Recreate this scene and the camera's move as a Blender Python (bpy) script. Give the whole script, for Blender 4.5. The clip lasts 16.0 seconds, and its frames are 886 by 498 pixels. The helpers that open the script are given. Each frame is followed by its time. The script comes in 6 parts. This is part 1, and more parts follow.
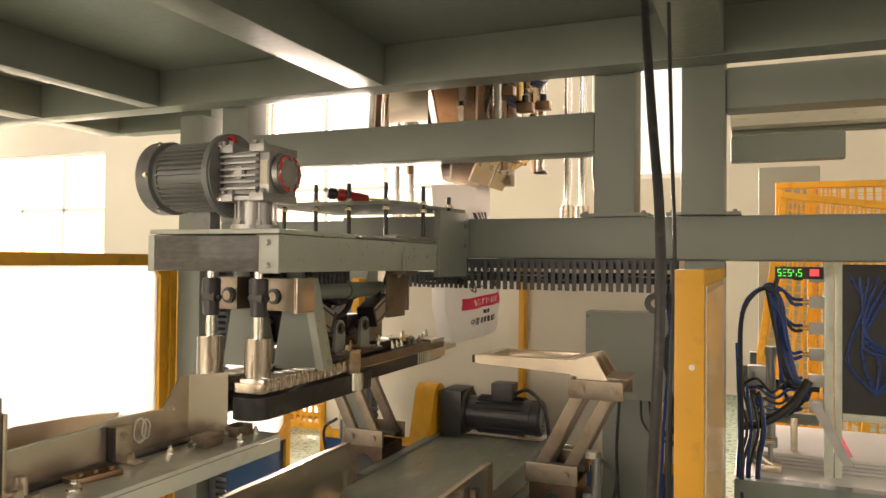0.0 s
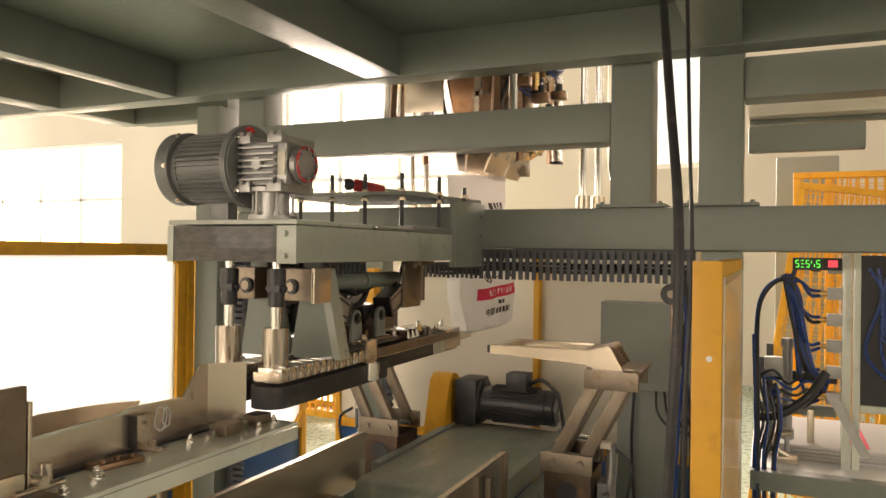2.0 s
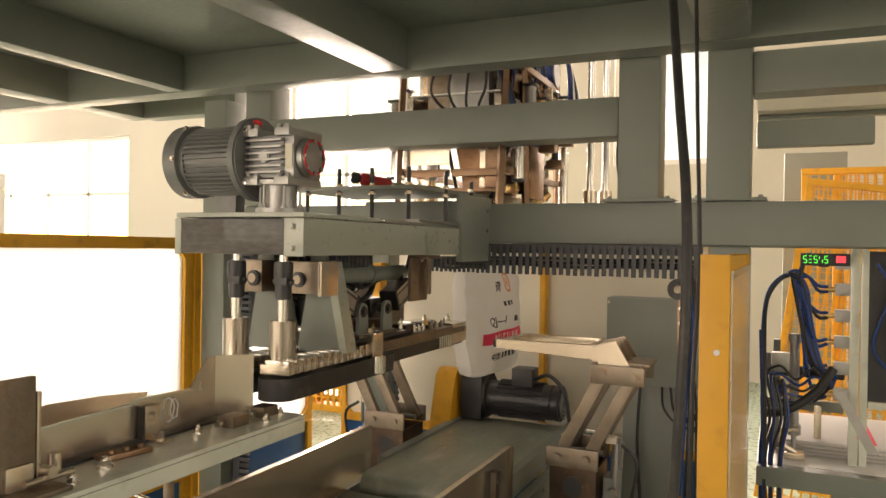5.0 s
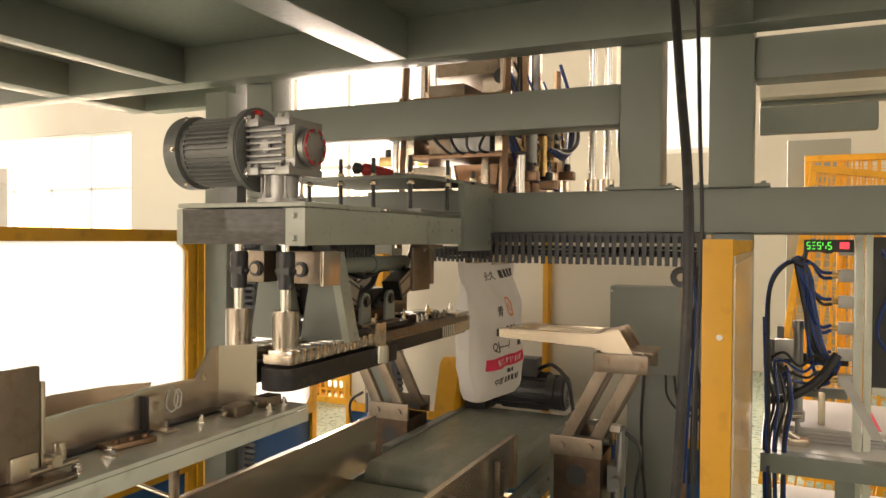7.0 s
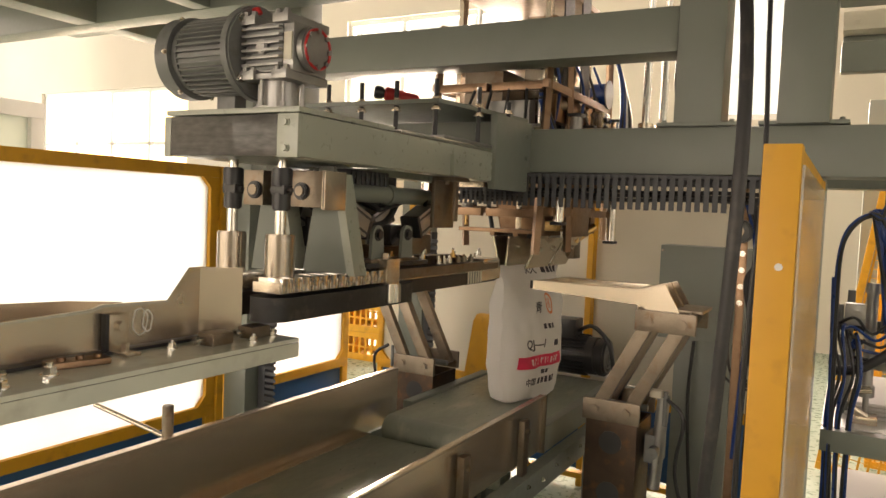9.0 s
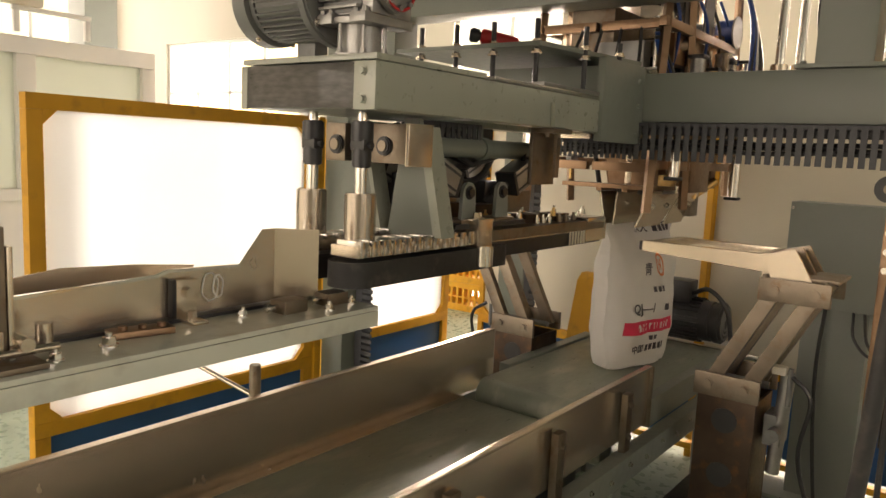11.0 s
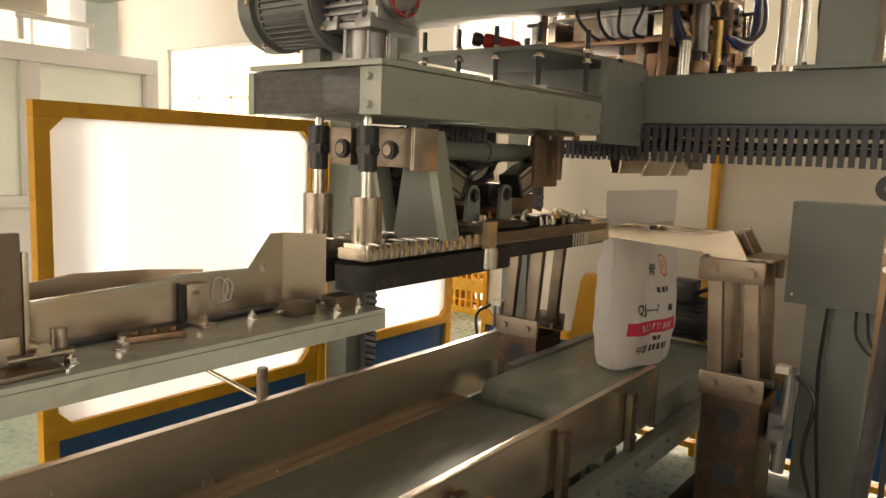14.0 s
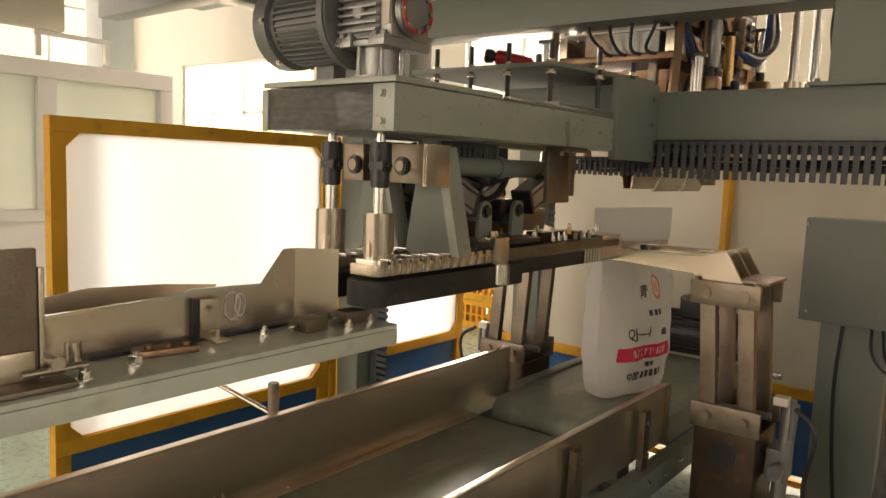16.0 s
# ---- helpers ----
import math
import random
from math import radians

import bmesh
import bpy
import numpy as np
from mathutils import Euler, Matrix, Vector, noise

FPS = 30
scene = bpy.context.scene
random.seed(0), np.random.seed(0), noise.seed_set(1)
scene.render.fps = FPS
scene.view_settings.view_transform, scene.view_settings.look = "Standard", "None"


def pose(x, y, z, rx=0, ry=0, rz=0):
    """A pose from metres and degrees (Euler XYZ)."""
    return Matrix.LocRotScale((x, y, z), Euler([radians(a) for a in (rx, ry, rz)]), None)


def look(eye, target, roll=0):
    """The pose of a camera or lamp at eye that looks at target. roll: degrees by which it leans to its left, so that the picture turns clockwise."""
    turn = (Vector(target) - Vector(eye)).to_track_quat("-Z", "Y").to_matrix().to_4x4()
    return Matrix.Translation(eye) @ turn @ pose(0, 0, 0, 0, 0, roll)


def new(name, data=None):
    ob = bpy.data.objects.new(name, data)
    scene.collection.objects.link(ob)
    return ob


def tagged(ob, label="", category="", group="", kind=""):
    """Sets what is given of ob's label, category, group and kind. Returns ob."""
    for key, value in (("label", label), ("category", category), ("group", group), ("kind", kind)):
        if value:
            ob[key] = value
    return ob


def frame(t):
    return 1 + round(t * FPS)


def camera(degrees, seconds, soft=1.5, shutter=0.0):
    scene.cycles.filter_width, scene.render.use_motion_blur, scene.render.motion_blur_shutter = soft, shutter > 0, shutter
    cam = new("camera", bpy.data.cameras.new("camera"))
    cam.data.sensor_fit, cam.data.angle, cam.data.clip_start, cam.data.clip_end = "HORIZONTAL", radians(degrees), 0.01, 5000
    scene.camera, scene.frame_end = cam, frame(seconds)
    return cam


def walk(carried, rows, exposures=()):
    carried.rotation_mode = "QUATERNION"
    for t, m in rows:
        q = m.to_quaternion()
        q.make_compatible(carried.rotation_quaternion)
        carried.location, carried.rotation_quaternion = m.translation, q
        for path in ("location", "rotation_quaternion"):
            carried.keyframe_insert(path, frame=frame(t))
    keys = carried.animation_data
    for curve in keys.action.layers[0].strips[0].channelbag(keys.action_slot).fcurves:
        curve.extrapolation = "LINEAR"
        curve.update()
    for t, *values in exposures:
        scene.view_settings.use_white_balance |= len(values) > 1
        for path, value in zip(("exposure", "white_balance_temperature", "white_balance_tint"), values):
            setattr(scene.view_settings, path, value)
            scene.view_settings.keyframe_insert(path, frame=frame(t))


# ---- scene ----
cam = camera(62.0, 16.0)
PATH = [
    (0, (1.018, -1.429, 1.539), (0.241, 0.414, 1.574), 0.6),
    (0.5, (1.015, -1.43, 1.54), (0.229, 0.409, 1.567), 0.7),
    (1, (1.006, -1.431, 1.538), (0.21, 0.404, 1.556), 1.0),
    (1.5, (1.012, -1.432, 1.539), (0.203, 0.398, 1.551), 0.8),
    (2, (1.014, -1.436, 1.541), (0.203, 0.392, 1.548), 0.7),
    (2.5, (1.017, -1.437, 1.54), (0.197, 0.388, 1.541), 0.6),
    (3, (1.017, -1.438, 1.541), (0.192, 0.384, 1.539), 0.8),
    (3.5, (1.014, -1.438, 1.54), (0.188, 0.383, 1.537), 0.9),
    (4, (1.01, -1.439, 1.539), (0.186, 0.383, 1.536), 0.9),
    (6.5, (1.015, -1.434, 1.53), (0.185, 0.385, 1.512), 0.8),
    (7, (1.014, -1.434, 1.526), (0.181, 0.384, 1.5), 0.4),
    (7.5, (1.009, -1.418, 1.5), (0.162, 0.393, 1.452), 0.8),
    (8, (0.999, -1.405, 1.486), (0.142, 0.401, 1.412), 1.4),
    (8.5, (0.991, -1.353, 1.459), (0.123, 0.447, 1.384), 1.5),
    (9, (1.005, -1.181, 1.414), (0.038, 0.567, 1.307), 2.5),
    (9.5, (1.002, -1.045, 1.407), (-0.129, 0.597, 1.258), 3.2),
    (10, (0.97, -1.015, 1.425), (-0.231, 0.57, 1.213), 3.0),
    (10.2, (0.953, -1.011, 1.436), (-0.252, 0.568, 1.202), 3.1),
    (12.3, (0.961, -1.044, 1.439), (-0.239, 0.534, 1.171), 2.1),
    (12.5, (0.969, -1.04, 1.44), (-0.233, 0.536, 1.172), 2.2),
    (13, (0.96, -1.036, 1.439), (-0.241, 0.542, 1.177), 2.0),
    (13.5, (0.956, -1.04, 1.438), (-0.246, 0.538, 1.178), 2.1),
    (14, (0.956, -1.04, 1.439), (-0.25, 0.535, 1.183), 2.1),
    (14.5, (0.954, -1.042, 1.443), (-0.257, 0.53, 1.19), 2.3),
    (15, (0.958, -1.05, 1.446), (-0.259, 0.518, 1.203), 1.9),
    (15.5, (0.96, -1.046, 1.444), (-0.268, 0.517, 1.215), 1.7),
    (16, (0.954, -1.042, 1.441), (-0.279, 0.518, 1.224), 2.2),
]
walk(cam, [(t, look(eye, aim, roll)) for t, eye, aim, roll in PATH],
     exposures=[(0.0, 0.27), (8.0, 0.27), (10.2, 0.17), (12.3, 0.08), (16.0, -0.02)])

# ---- light ----
world = bpy.data.worlds.new("sky")
scene.world = world
world.use_nodes = True
wn = world.node_tree.nodes
sky = wn.new("ShaderNodeTexSky")
sky.sky_type, sky.sun_disc = "NISHITA", False
sky.sun_elevation, sky.sun_rotation = radians(7.5), radians(-52)
world.node_tree.links.new(sky.outputs[0], wn["Background"].inputs[0])
wn["Background"].inputs[1].default_value = 0.12

sun = new("sun", bpy.data.lights.new("sun", "SUN"))
sun.data.energy, sun.data.angle, sun.data.color = 5.0, radians(2.0), (1.0, 0.84, 0.70)
sun.matrix_world = look((-11.2, 8.0, 2.75), (-1.46, 0.6, 1.15))


def window_light(name, x, y, z, aim, sx, sz, watts, colour=(1.0, 0.84, 0.75)):
    lamp = new(name, bpy.data.lights.new(name, "AREA"))
    lamp.data.shape, lamp.data.size, lamp.data.size_y = "RECTANGLE", sx, sz
    lamp.data.energy, lamp.data.color = watts, colour
    lamp.matrix_world = look((x, y, z), aim)
    return lamp


window_light("window_light_back", -11.4, 8.5, 2.3, (-11.4, 0, 2.3), 4.6, 2.8, 420)
window_light("window_light_mid", -4.4, 8.5, 2.6, (-4.4, 0, 2.6), 3.4, 3.6, 1700, (1.0, 0.80, 0.68))
window_light("window_light_north", -0.15, 8.5, 3.6, (-0.15, 0, 3.6), 1.9, 2.4, 600, (1.0, 0.80, 0.68))
# Added fill from an unseen west window, mostly to backlight the white fence sheets.
window_light("fill_light_left", -16.4, 2.4, 3.8, (0, 2.4, 3.6), 10.4, 5.2, 1350, (1.0, 0.81, 0.70))
# Soft fill added on the right for faces turned to +x; its window is unseen.
window_light("fill_light_right", 7.7, -1.8, 2.7, (0, -0.2, 1.2), 8.2, 3.6, 165, (1.0, 0.79, 0.69))
# Fill lamp added behind the camera, set left to lift the dark left side.
window_light("fill_light_front", -2.5, -6.7, 3.0, (-1.2, 0, 1.4), 7.0, 3.6, 420, (1.0, 0.80, 0.68))

# ---- materials ----


def material(name, colour, rough=0.5, metal=0.0, vary=0.12, scale=6.0, fine=90.0, bump=0.15, dirt=None, dirt_amount=0.0,
             stretch=(1, 1, 1), coat=0.0, uneven=1.0):
    """A surface with stains at a coarse and grain at a fine scale, in object space metres."""
    m = bpy.data.materials.new(name)
    m.use_nodes = True
    n, l = m.node_tree.nodes, m.node_tree.links
    b = n["Principled BSDF"]
    b.inputs["Roughness"].default_value, b.inputs["Metallic"].default_value = rough, metal
    b.inputs["Coat Weight"].default_value = coat
    co = n.new("ShaderNodeTexCoord")
    mp = n.new("ShaderNodeMapping")
    mp.inputs["Scale"].default_value = stretch
    l.new(co.outputs["Object"], mp.inputs["Vector"])
    big, small = n.new("ShaderNodeTexNoise"), n.new("ShaderNodeTexNoise")
    big.inputs["Scale"].default_value, big.inputs["Detail"].default_value = scale, 5
    small.inputs["Scale"].default_value, small.inputs["Detail"].default_value = fine, 3
    l.new(mp.outputs[0], big.inputs["Vector"]), l.new(mp.outputs[0], small.inputs["Vector"])
    ramp = n.new("ShaderNodeValToRGB")
    c = Vector(colour)
    ramp.color_ramp.elements[0].position, ramp.color_ramp.elements[1].position = 0.3, 0.7
    ramp.color_ramp.elements[0].color = (*(c * (1 - vary)), 1)
    ramp.color_ramp.elements[1].color = (*(c * (1 + vary * 0.6)), 1)
    l.new(big.outputs["Fac"], ramp.inputs[0])
    out = ramp.outputs[0]
    if dirt:
        edge = n.new("ShaderNodeValToRGB")
        edge.color_ramp.elements[0].position, edge.color_ramp.elements[1].position = 0.55, 0.72
        edge.color_ramp.elements[1].color = (dirt_amount, dirt_amount, dirt_amount, 1)
        spots = n.new("ShaderNodeTexNoise")
        spots.inputs["Scale"].default_value, spots.inputs["Detail"].default_value = scale * 3.1, 7
        l.new(mp.outputs[0], spots.inputs["Vector"]), l.new(spots.outputs["Fac"], edge.inputs[0])
        mix = n.new("ShaderNodeMix")
        mix.data_type = "RGBA"
        l.new(edge.outputs[0], mix.inputs["Factor"]), l.new(out, mix.inputs["A"])
        mix.inputs["B"].default_value = (*dirt, 1)
        out = mix.outputs["Result"]
    l.new(out, b.inputs["Base Color"])
    rr = n.new("ShaderNodeMapRange")
    rr.inputs["To Min"].default_value, rr.inputs["To Max"].default_value = max(rough - 0.12 * uneven, 0.03), min(rough + 0.14 * uneven, 1)
    l.new(small.outputs["Fac"], rr.inputs["Value"]), l.new(rr.outputs[0], b.inputs["Roughness"])
    if bump:
        bp = n.new("ShaderNodeBump")
        bp.inputs["Strength"].default_value, bp.inputs["Distance"].default_value = bump, 0.002
        l.new(small.outputs["Fac"], bp.inputs["Height"]), l.new(bp.outputs[0], b.inputs["Normal"])
    return m


def clear(name, colour, rough=0.05, see=0.8):
    m = bpy.data.materials.new(name)
    m.use_nodes = True
    n, l = m.node_tree.nodes, m.node_tree.links
    tr, mx = n.new("ShaderNodeBsdfTransparent"), n.new("ShaderNodeMixShader")
    tr.inputs[0].default_value = (*colour, 1)
    b = n["Principled BSDF"]
    b.inputs["Base Color"].default_value, b.inputs["Roughness"].default_value = (*colour, 1), rough
    ns, mr = n.new("ShaderNodeTexNoise"), n.new("ShaderNodeMapRange")
    ns.inputs["Scale"].default_value = 9
    mr.inputs["To Min"].default_value, mr.inputs["To Max"].default_value = see + 0.1, see - 0.25
    l.new(ns.outputs["Fac"], mr.inputs["Value"]), l.new(mr.outputs[0], mx.inputs[0])
    l.new(b.outputs[0], mx.inputs[1]), l.new(tr.outputs[0], mx.inputs[2])
    l.new(mx.outputs[0], n["Material Output"].inputs[0])
    return m


def translucent(name, colour, share, rough=0.5):
    m = material(name, colour, rough, vary=0.05, scale=3, fine=60, bump=0.05)
    n, l = m.node_tree.nodes, m.node_tree.links
    t, mx = n.new("ShaderNodeBsdfTranslucent"), n.new("ShaderNodeMixShader")
    t.inputs[0].default_value = (*colour, 1)
    mx.inputs[0].default_value = share
    l.new(n["Principled BSDF"].outputs[0], mx.inputs[1]), l.new(t.outputs[0], mx.inputs[2])
    l.new(mx.outputs[0], n["Material Output"].inputs[0])
    return m


def glowing(name, colour, power):
    m = bpy.data.materials.new(name)
    m.use_nodes = True
    b = m.node_tree.nodes["Principled BSDF"]
    b.inputs["Base Color"].default_value = (*colour, 1)
    b.inputs["Emission Color"].default_value, b.inputs["Emission Strength"].default_value = (*colour, 1), power
    return m


GREEN = material("grey_green_paint", (0.212, 0.232, 0.202), 0.44, vary=0.10, scale=2.5, fine=45, bump=0.08, dirt=(0.13, 0.12, 0.09), dirt_amount=0.05, coat=0.05)
ARM = material("arm_paint", (0.37, 0.39, 0.325), 0.30, vary=0.10, scale=3, fine=50, bump=0.08, dirt=(0.20, 0.18, 0.13), dirt_amount=0.2, coat=0.3)
OILY = material("oily_dark_steel", (0.085, 0.058, 0.04), 0.42, 0.75, vary=0.4, scale=8, fine=80, bump=0.3, dirt=(0.22, 0.10, 0.035), dirt_amount=0.45)
PALE = material("pale_green_paint", (0.66, 0.68, 0.58), 0.16, vary=0.08, scale=5, fine=60, dirt=(0.25, 0.22, 0.16), dirt_amount=0.3, coat=0.8, uneven=0.4)
YELLOW = material("yellow_paint", (0.70, 0.36, 0.012), 0.48, vary=0.12, scale=5, dirt=(0.30, 0.15, 0.02), dirt_amount=0.4)
BLUE = material("blue_sheet", (0.03, 0.11, 0.30), 0.35, vary=0.12, scale=3)
WHITE_SHEET = translucent("white_sheet", (0.95, 0.96, 0.97), 0.78, 0.35)
CREAM = material("cream_sheet", (0.74, 0.69, 0.57), 0.5, vary=0.06, scale=2)
STEEL = material("brushed_steel", (0.68, 0.59, 0.475), 0.25, 0.86, vary=0.12, scale=2.5, fine=9, bump=0, uneven=0.35)
# On the spout this brown tint stands in for warm light on stainless steel.
BROWN = material("brown_tinted_steel", (0.27, 0.175, 0.11), 0.34, 1.0, vary=0.25, scale=7, fine=60, bump=0.15, dirt=(0.16, 0.09, 0.05), dirt_amount=0.5)
BRIGHT = material("bright_steel", (0.74, 0.71, 0.66), 0.16, 1.0, vary=0.05, scale=12, fine=160, bump=0.04, uneven=0.3)
POLISHED = material("polished_steel", (0.46, 0.41, 0.35), 0.18, 1.0, vary=0.12, scale=10, fine=140, bump=0.05, uneven=0.3)
ROUGH_STEEL = material("worn_steel", (0.27, 0.225, 0.175), 0.40, 1.0, vary=0.25, scale=9, fine=120, bump=0.3, dirt=(0.20, 0.11, 0.05), dirt_amount=0.6)
ALU = material("cast_aluminium", (0.38, 0.375, 0.36), 0.40, 0.85, vary=0.12, scale=14, fine=160, bump=0.35)
MOTOR = material("grey_motor_paint", (0.20, 0.205, 0.20), 0.42, 0.2, vary=0.12, scale=10, fine=110, bump=0.3, dirt=(0.10, 0.09, 0.07), dirt_amount=0.4)
BLACK = material("black_paint", (0.028, 0.028, 0.03), 0.35, vary=0.25, scale=12, bump=0.2)
RUBBER = material("black_rubber", (0.028, 0.027, 0.027), 0.5, vary=0.25, scale=10, bump=0.3, dirt=(0.12, 0.10, 0.08), dirt_amount=0.4)
DUCT = material("dark_grey_plastic", (0.06, 0.063, 0.07), 0.5, vary=0.1, scale=10)
BELT = material("worn_green_belt", (0.25, 0.275, 0.22), 0.32, vary=0.3, scale=4, fine=70, bump=0.25, stretch=(1, 0.35, 1), dirt=(0.40, 0.37, 0.30), dirt_amount=0.8)
FLOOR = material("green_floor_paint", (0.33, 0.41, 0.32), 0.28, vary=0.15, scale=1.2, fine=25, bump=0.08, dirt=(0.14, 0.17, 0.12), dirt_amount=0.5)
WALL = material("cream_wall_paint", (0.60, 0.565, 0.48), 0.75, vary=0.05, scale=0.7, fine=30, bump=0.08)
ROOF = material("roof_sheet", (0.45, 0.45, 0.43), 0.6, vary=0.1, scale=1)
HOSE = material("blue_hose", (0.015, 0.05, 0.22), 0.3, vary=0.2, scale=20, bump=0)
RED = material("red_plastic", (0.50, 0.03, 0.03), 0.35, vary=0.15, scale=20)
BRASS = material("brass", (0.70, 0.48, 0.20), 0.3, 1.0, vary=0.12, scale=20)
BAG = translucent("woven_bag", (0.84, 0.82, 0.79), 0.42, 0.55)
INK_RED = material("red_ink", (0.70, 0.03, 0.09), 0.55, vary=0.1, scale=30)
INK_BLACK = material("black_ink", (0.06, 0.05, 0.06), 0.55, vary=0.1, scale=30)
INK_ORANGE = material("orange_ink", (0.80, 0.28, 0.10), 0.55, vary=0.1, scale=30)
GREY_BOX = material("grey_enclosure", (0.27, 0.29, 0.26), 0.45, vary=0.06, scale=3, fine=60)
WHITE = material("white_enamel", (0.78, 0.77, 0.73), 0.35, vary=0.05, scale=4)
SMOKED = clear("smoked_cover", (0.30, 0.29, 0.27), 0.05, 0.72)
ACRYLIC = clear("clear_acrylic", (0.90, 0.92, 0.90), 0.08, 0.80)
GLASS = clear("window_glass", (0.95, 0.97, 0.95), 0.03, 0.9)
DULL = translucent("milky_glazing", (0.66, 0.68, 0.62), 0.6, 0.2)
GREEN_LED, RED_LED = glowing("green_digits", (0.12, 0.9, 0.08), 0.9), glowing("red_digits", (0.9, 0.06, 0.08), 0.9)
DAYLIGHT = glowing("bright_overcast_outdoors", (1.0, 0.98, 0.92), 3.2)

# ---- builders ----
ORG = {}


def box(bm, x0, x1, y0, y1, z0, z1, bevel=0.003, turn=None):
    made = bmesh.ops.create_cube(bm, size=1.0)["verts"]
    m = Matrix.Translation(((x0 + x1) / 2, (y0 + y1) / 2, (z0 + z1) / 2))
    if turn is not None:
        m = m @ turn.to_4x4()
    m = m @ Matrix.Diagonal((abs(x1 - x0), abs(y1 - y0), abs(z1 - z0), 1))
    bmesh.ops.transform(bm, matrix=m, verts=made)
    if bevel:
        edges = {e for v in made for e in v.link_edges}
        bmesh.ops.bevel(bm, geom=list(edges), offset=bevel, segments=2, profile=0.7, affect="EDGES", clamp_overlap=True)
    return bm


def rod(bm, a, b, r, seg=16, r2=None, bevel=0.0):
    a, b = Vector(a), Vector(b)
    d = b - a
    made = bmesh.ops.create_cone(bm, cap_ends=True, segments=seg, radius1=r, radius2=r if r2 is None else r2, depth=d.length)["verts"]
    m = Matrix.Translation((a + b) / 2) @ d.to_track_quat("Z", "Y").to_matrix().to_4x4()
    bmesh.ops.transform(bm, matrix=m, verts=made)
    if bevel:
        caps = [e for e in {e for v in made for e in v.link_edges} if any(len(f.verts) > 4 for f in e.link_faces)]
        bmesh.ops.bevel(bm, geom=caps, offset=bevel, segments=2, affect="EDGES", clamp_overlap=True)
    return bm


def hexbolt(bm, x, y, z, r=0.008, h=0.007, way=(0, 0, 1), stud=0.0):
    w = Vector(way)
    p = Vector((x, y, z))
    rod(bm, p - w * 0.001, p + w * 0.002, r * 1.35, 14)
    rod(bm, p + w * 0.002, p + w * (0.002 + h), r, 6)
    if stud:
        rod(bm, p + w * h, p + w * (h + stud), r * 0.55, 10)
    return bm


def plate(bm, points, depth):
    """A flat plate from its outline (3D points in one plane) and the vector of its thickness."""
    d = Vector(depth)
    a = [bm.verts.new(Vector(p)) for p in points]
    b = [bm.verts.new(Vector(p) + d) for p in points]
    n = len(points)
    bm.faces.new(a), bm.faces.new(b[::-1])
    for i in range(n):
        bm.faces.new((a[i], b[i], b[(i + 1) % n], a[(i + 1) % n]))
    return bm


def tube(bm, points, r, seg=8, steps=6):
    """A bent hose through the points."""
    p = [Vector(q) for q in points]
    p = [p[0] * 2 - p[1]] + p + [p[-1] * 2 - p[-2]]
    line = []
    for i in range(1, len(p) - 2):
        for k in range(steps):
            t = k / steps
            line.append(0.5 * (2 * p[i] + (p[i + 1] - p[i - 1]) * t + (2 * p[i - 1] - 5 * p[i] + 4 * p[i + 1] - p[i + 2]) * t * t
                               + (3 * p[i] - p[i - 1] - 3 * p[i + 1] + p[i + 2]) * t ** 3))
    line.append(p[-2])
    rings = []
    for i, q in enumerate(line):
        d = (line[min(i + 1, len(line) - 1)] - line[max(i - 1, 0)]).normalized()
        u = d.orthogonal().normalized() if i == 0 else (u - d * u.dot(d)).normalized()
        v = d.cross(u)
        rings.append([bm.verts.new(q + (u * math.cos(a) + v * math.sin(a)) * r) for a in (2 * math.pi * k / seg for k in range(seg))])
    for a, b in zip(rings, rings[1:]):
        for k in range(seg):
            bm.faces.new((a[k], a[(k + 1) % seg], b[(k + 1) % seg], b[k]))
    bm.faces.new(rings[0][::-1]), bm.faces.new(rings[-1])
    return bm


def finish(bm, name, mat, smooth=True):
    bmesh.ops.recalc_face_normals(bm, faces=bm.faces)
    me = bpy.data.meshes.new(name)
    bm.to_mesh(me)
    bm.free()
    me.materials.append(mat)
    if smooth:
        me.polygons.foreach_set("use_smooth", [True] * len(me.polygons))
        me.set_sharp_from_angle(angle=radians(38))
    return me


def thing(name, label, category, at=(0, 0, 0), group="", kind=""):
    ob = new(name)
    ob.empty_display_size = 0.05
    ob.location = at
    ORG[ob] = Vector(at)
    return tagged(ob, label, category, group, kind)


def part(name, bm, mat, parent, label="", pivot=None):
    """One mesh part, given in world places; its origin is its pivot."""
    o = Vector(pivot) if pivot else ORG[parent]
    bmesh.ops.translate(bm, vec=-o, verts=bm.verts)
    ob = new(name, finish(bm, name, mat))
    ob.parent = parent
    ob.location = o - ORG[parent]
    ORG[ob] = o
    return tagged(ob, label)


def whole(name, bm, mat, label, category, at, group="", kind=""):
    o = Vector(at)
    bmesh.ops.translate(bm, vec=-o, verts=bm.verts)
    ob = new(name, finish(bm, name, mat))
    ob.location = o
    ORG[ob] = o
    return tagged(ob, label, category, group, kind)


def B():
    return bmesh.new()

